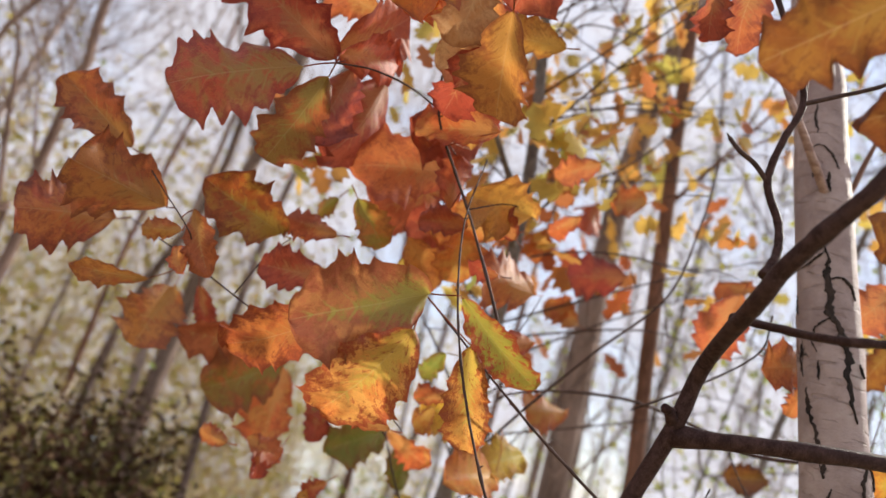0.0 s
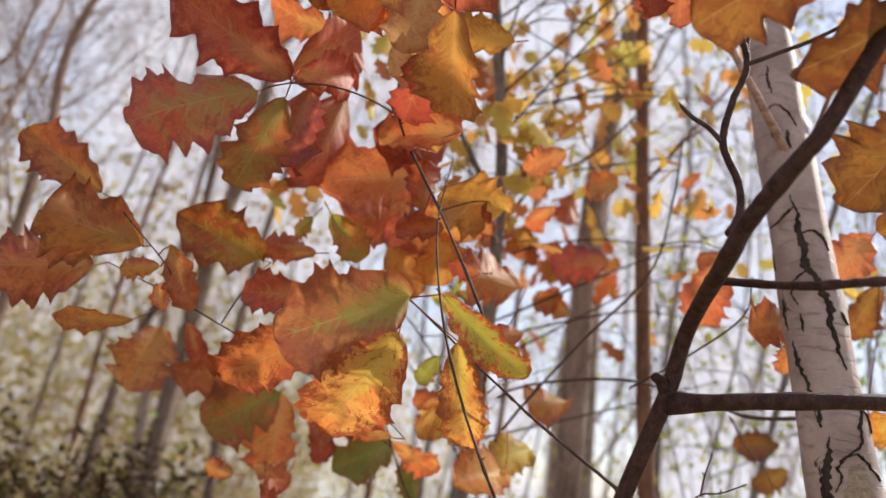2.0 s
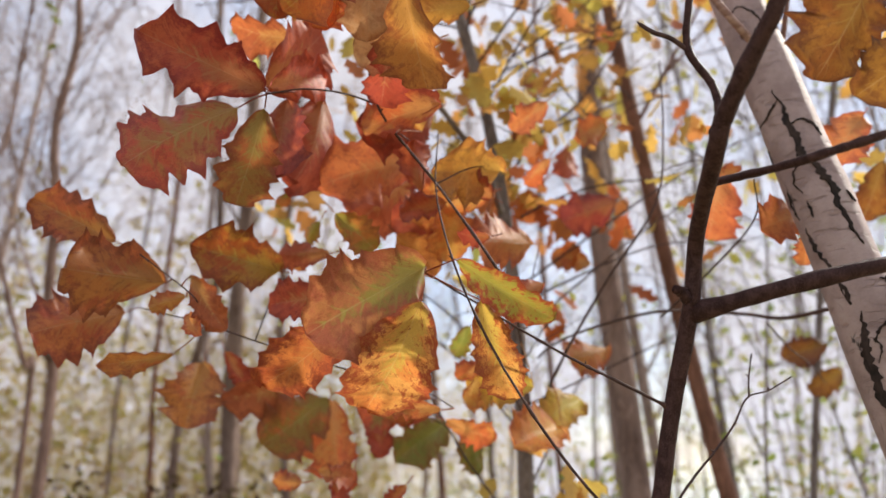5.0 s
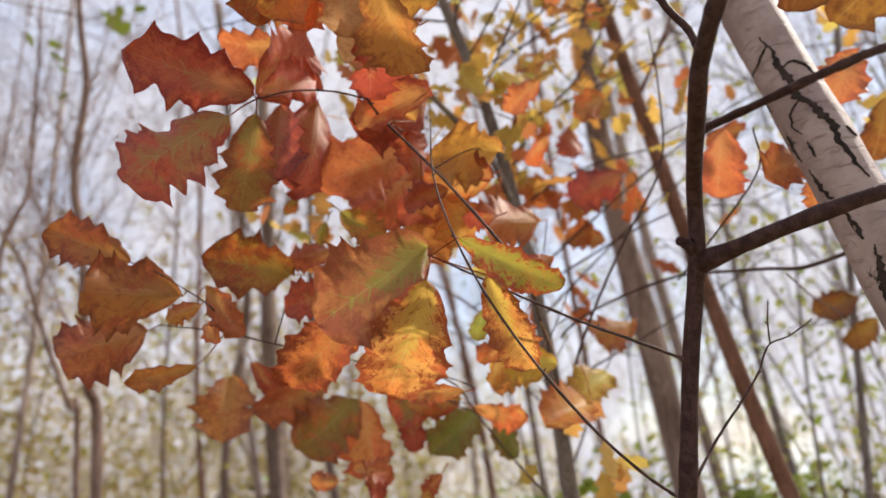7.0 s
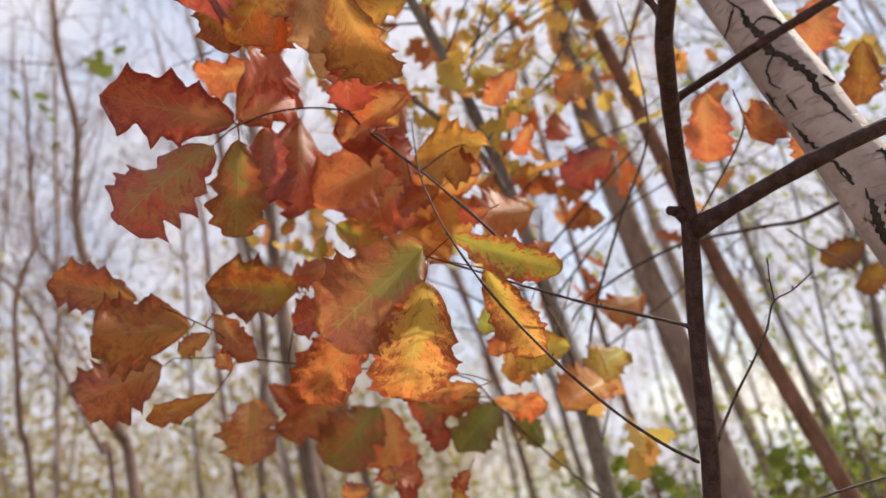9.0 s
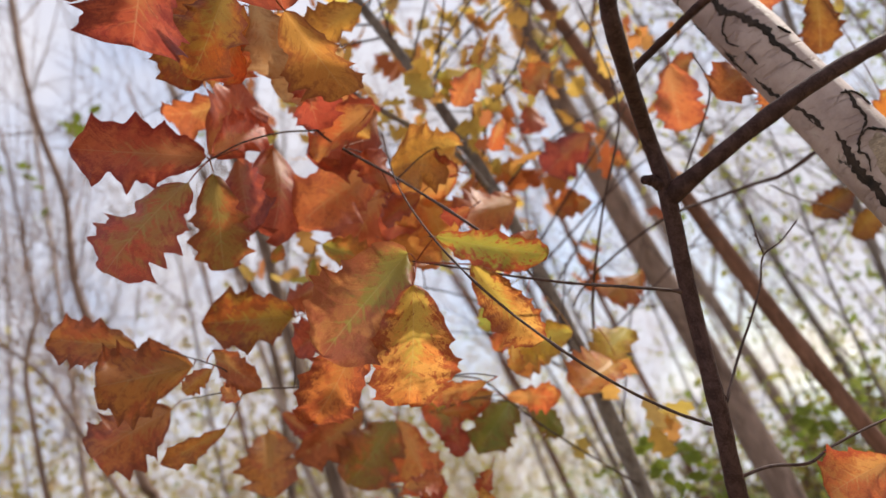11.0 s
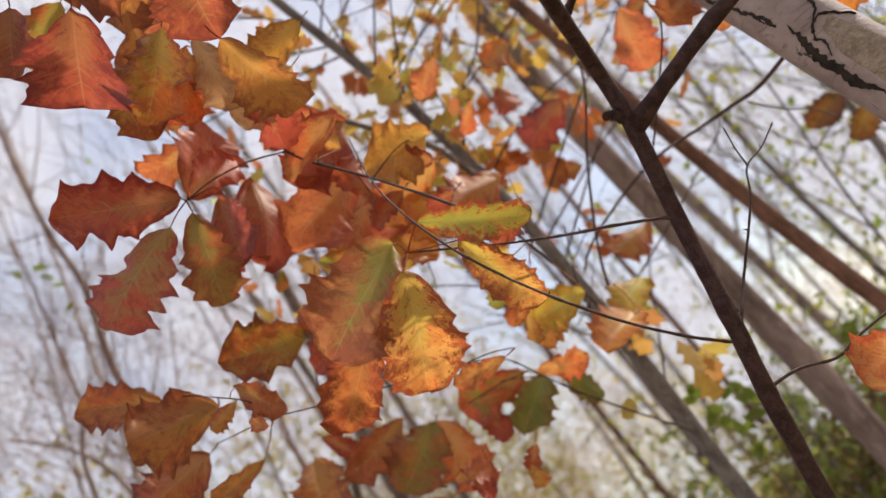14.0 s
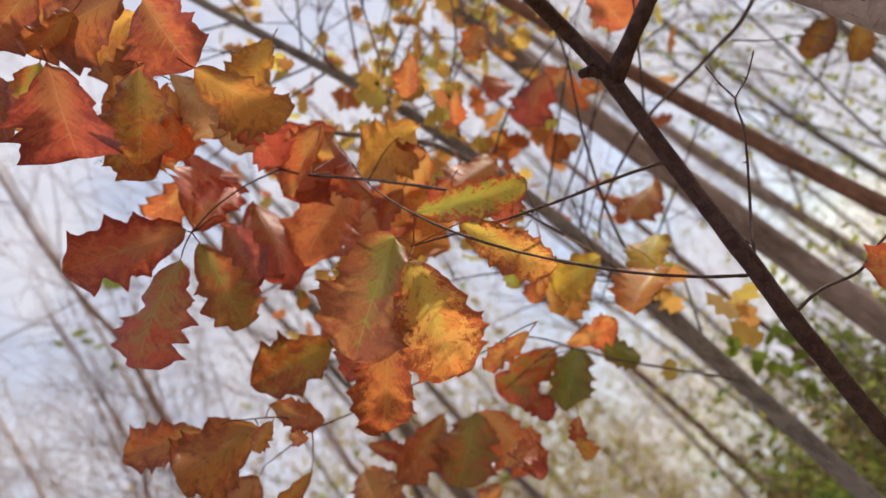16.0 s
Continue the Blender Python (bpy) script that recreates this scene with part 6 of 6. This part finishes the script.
def shrub(name, label, at, tall, wide, stems, leaves, size, material, bark_mat, seed, stem_r=0.006, group=""):
    """A bush: thin arching stems from one root, with leaves in small tufts along them."""
    rng = random.Random(seed)
    bush = thing(name, label, "shrub", group)
    at = Vector((at[0], at[1], lie(at[0], at[1]) - 0.03))
    lb = bmesh.new()
    for _ in range(stems):
        w = rng.uniform(0, 2 * math.pi)
        out, h = rng.uniform(0.1, 1.0) * wide, rng.uniform(0.55, 1.0) * tall
        a = Vector(at) + Vector((rng.uniform(-0.1, 0.1), rng.uniform(-0.1, 0.1), 0)) * wide
        c = Vector(at) + Vector((math.cos(w) * out, math.sin(w) * out, h))
        b = a.lerp(c, 0.5) + Vector((0, 0, 0.1 * h))
        sb = bmesh.new()
        path = tube(sb, [a, b, c], stem_r, stem_r * 0.3, 5, 6)
        part("stem", sb, bark_mat, bush)
        for _ in range(leaves // stems):
            q = path[rng.randint(4, len(path) - 1)]
            q = q + Vector((rng.gauss(0, 0.10), rng.gauss(0, 0.10), rng.gauss(0, 0.10))) * max(0.4, wide)
            add_blade(lb, rng, q, size * rng.uniform(0.6, 1.3), 0.2)
    tagged(part("foliage", lb, material, bush), kind="stuff")
    return bush


shrub("shrub", "dark red-brown undergrowth bush, inner shade painted into its small dull leaves", (-1.32, 3.20, 0), 1.72, 0.62, 44, 16000, 0.038, M_SHADESHRUB, M_OLD, 21)
shrub("shrub", "bright green bush with small leaves under the trees", (0.75, 3.4, 0), 1.9, 0.75, 26, 900, 0.045, M_FRESH, M_GREY, 22)
shrub("shrub", "tall green and yellow bush with sparse small leaves", (1.75, 3.6, 0), 3.8, 0.9, 12, 420, 0.048, M_FRESH, M_GREY, 23)
shrub("shrub", "tall green bush with sparse small leaves", (2.3, 3.0, 0), 4.6, 0.9, 12, 420, 0.048, M_FRESH, M_GREY, 24)
for x, y, tall, leaves_n, mat, seed in ((0.25, 4.9, 0.9, 450, M_FRESH, 41), (0.95, 4.8, 0.9, 450, M_OLIVE, 42), (-0.3, 4.9, 1.0, 450, M_OLIVE, 43), (1.5, 4.5, 1.0, 450, M_FRESH, 44), (2.2, 4.6, 1.1, 450, M_OLIVE, 45), (0.6, 6.0, 1.0, 450, M_OLIVE, 46), (-2.4, 4.6, 1.6, 450, M_OLIVE, 47), (-1.2, 5.2, 1.3, 450, M_OLIVE, 48), (-3.4, 5.4, 1.9, 450, M_OLIVE, 49)):
    shrub("shrub", "leafy green undergrowth bush" if mat is M_FRESH else "straw-coloured undergrowth bush with dry leaves", (x, y, 0), tall, 0.85, 18, leaves_n, 0.055, mat, M_GREY, seed, 0.007, "undergrowth bushes")
for at, tall, mat, seed in (((0.38, 4.06, 0), 1.34, M_OLIVE, 61), ((0.10, 4.95, 0), 1.33, M_FRESH, 62), ((0.85, 5.47, 0), 1.45, M_OLIVE, 63), ((0.93, 4.41, 0), 1.35, M_FRESH, 64)):
    shrub("shrub", "leafy green undergrowth bush" if mat is M_FRESH else "straw-coloured undergrowth bush with dry leaves", at, tall, 0.7, 18, 3200, 0.05, mat, M_GREY, seed, 0.007, "undergrowth bushes")
for at, tall, mat, label, seed in (((0.30, 3.05, 0), 1.35, M_FRESH, "leafy green undergrowth bush", 81), ((0.62, 3.15, 0), 1.50, M_BROWNBUSH, "brown and olive undergrowth bush with dry leaves", 82), ((0.10, 3.75, 0), 1.45, M_BROWNBUSH, "brown and olive undergrowth bush with dry leaves", 83), ((1.00, 3.30, 0), 1.65, M_FRESH, "leafy green undergrowth bush", 84), ((1.45, 3.05, 0), 1.62, M_BROWNBUSH, "brown and olive undergrowth bush with dry leaves", 85), ((0.75, 4.60, 0), 1.80, M_BROWNBUSH, "brown and olive undergrowth bush with dry leaves", 86), ((1.65, 4.00, 0), 1.85, M_FRESH, "leafy green undergrowth bush", 87)):
    shrub("shrub", label, at, tall, 0.52, 22, 2800, 0.042, mat, M_OLD, seed, 0.005, "undergrowth bushes")
for i in range(9):
    far = _rng.uniform(8, 15)
    ang = radians(_rng.uniform(-55, 40))
    shrub("shrub", "olive and straw-coloured undergrowth bush", (far * math.sin(ang), far * math.cos(ang), 0), _rng.uniform(1.0, 2.2), 1.5, 14, 420, 0.09, M_STRAW, M_GREY2, 200 + i, 0.010, "undergrowth bushes")


def leafy_sapling(label, at, lean, tall, boughs, leaves, size, seed, r=0.009):
    """A thin young tree: a wavy stem, arching boughs, fine twigs, and small leaves in rows along them."""
    rng = random.Random(seed)
    tree = thing("sapling", label, "tree", "leafy saplings")
    foot = Vector((at[0], at[1], lie(at[0], at[1]) - 0.05))
    pts = [foot + Vector((lean[0] * f + rng.uniform(-0.05, 0.05), lean[1] * f + rng.uniform(-0.05, 0.05), tall * f)) for f in (0, 0.25, 0.5, 0.75, 1.0)]
    sb, tb, lb = bmesh.new(), bmesh.new(), bmesh.new()
    path = tube(sb, pts, r, r * 0.3, 7, 8, 0.1)
    part("trunk", sb, M_OLD, tree)
    for _ in range(boughs):
        q = path[rng.randint(len(path) // 4, len(path) - 1)]
        w, out = rng.uniform(0, 2 * math.pi), rng.uniform(0.35, 0.9)
        d = Vector((math.cos(w), math.sin(w), 0))
        e = q + d * out + Vector((0, 0, rng.uniform(0.1, 0.7)))
        m = q.lerp(e, 0.5) + Vector((0, 0, rng.uniform(0.03, 0.15)))
        bb = bmesh.new()
        line = tube(bb, [q, m, e], r * 0.45, 0.0015, 5, 8)
        part("branch", bb, M_OLD, tree)
        for _ in range(4):
            g = line[rng.randint(3, len(line) - 1)]
            h = g + Vector((rng.uniform(-0.3, 0.3), rng.uniform(-0.3, 0.3), rng.uniform(-0.12, 0.28)))
            twig = tube(tb, [g, g.lerp(h, 0.5) + Vector((0, 0, 0.03)), h], 0.0022, 0.0010, 4, 5)
            for _ in range(leaves):
                c = twig[rng.randint(1, len(twig) - 1)] + Vector((rng.gauss(0, 0.015), rng.gauss(0, 0.015), rng.gauss(0, 0.015)))
                add_blade(lb, rng, c, size * rng.uniform(0.6, 1.3), 0.2)
    tagged(part("twig_haze", tb, M_OLD, tree), kind="stuff")
    tagged(part("foliage", lb, M_SAPLING, tree), kind="stuff")
    return tree


for x, y, lx, ly, tall, boughs, seed in ((1.05, 2.75, 0.25, -0.2, 3.6, 16, 701), (1.50, 2.45, 0.10, -0.3, 3.9, 18, 702), (1.85, 3.10, -0.30, 0.1, 4.4, 20, 703), (2.35, 2.60, -0.2, -0.3, 4.4, 18, 704), (0.60, 3.70, 0.3, 0.0, 4.2, 16, 705), (1.25, 4.00, 0.2, -0.3, 4.8, 20, 706), (2.60, 3.90, -0.3, 0.0, 5.2, 22, 707), (3.20, 3.10, -0.4, 0.0, 5.0, 20, 708), (0.15, 4.30, 0.4, 0.1, 4.6, 14, 709)):
    leafy_sapling("thin sapling with sparse small yellow-green leaves", (x, y), (lx, ly), tall, boughs, 2, 0.030 + 0.003 * y, seed)


# ---------------------------------------------------------------- small green sprigs
def sprig(points, count, size, seed, label, tree=None):
    """A thin shoot with small pointed green leaves, up from the ground or on a tree."""
    rng = random.Random(seed)
    shoot = tree or thing("sprig", label, "sprig", "green sprigs")
    if tree is None:
        p = Vector(points[0])
        limb("stem", shoot, [(p.x + 0.03, p.y + 0.05, lie(p.x, p.y) - 0.05), (p.x + 0.04, p.y + 0.03, p.z * 0.5), points[0]], 0.0032, 0.0022, M_OLD, sides=5, per=6)
    limb("stalk", shoot, points, 0.0022, 0.001, M_OLD, sides=5, per=6)
    path = smooth_path(points, 8)
    for k in range(count):
        q = path[int((0.2 + 0.8 * k / count) * (len(path) - 1))] + Vector((rng.uniform(-1, 1), rng.uniform(-1, 1), rng.uniform(-1, 1))) * size * 0.25
        bm = bmesh.new()
        add_blade(bm, rng, q, size * rng.uniform(0.7, 1.3), 0.1)
        part("leaf", bm, M_SPRIG, shoot)


sprig([(0.293, 2.155, 1.169), (0.294, 2.097, 1.328), (0.269, 2.032, 1.441), (0.233, 1.967, 1.523)], 20, 0.058, 1, "bright green sprig beside the grey oak stem")
sprig([(0.353, 2.277, 1.139), (0.386, 2.233, 1.269), (0.386, 2.192, 1.382), (0.341, 2.161, 1.456)], 20, 0.058, 2, "bright green sprig beside the grey oak stem")
sprig([(0.797, 2.732, 1.164), (0.853, 2.683, 1.310), (0.826, 2.646, 1.405)], 12, 0.06, 3, "small green sprig on a thin shoot")
sprig([(0.983, 2.706, 1.166), (0.937, 2.666, 1.277), (0.854, 2.639, 1.340)], 12, 0.06, 4, "small green sprig on a thin shoot")
sprig([(-1.733, 2.818, 4.060), (-1.563, 2.781, 4.048), (-1.440, 2.786, 3.901)], 5, 0.10, 5, "", crooked)
sprig([(-1.882, 2.883, 3.515), (-1.916, 2.763, 3.868), (-2.031, 2.750, 3.884)], 5, 0.09, 6, "", crooked)
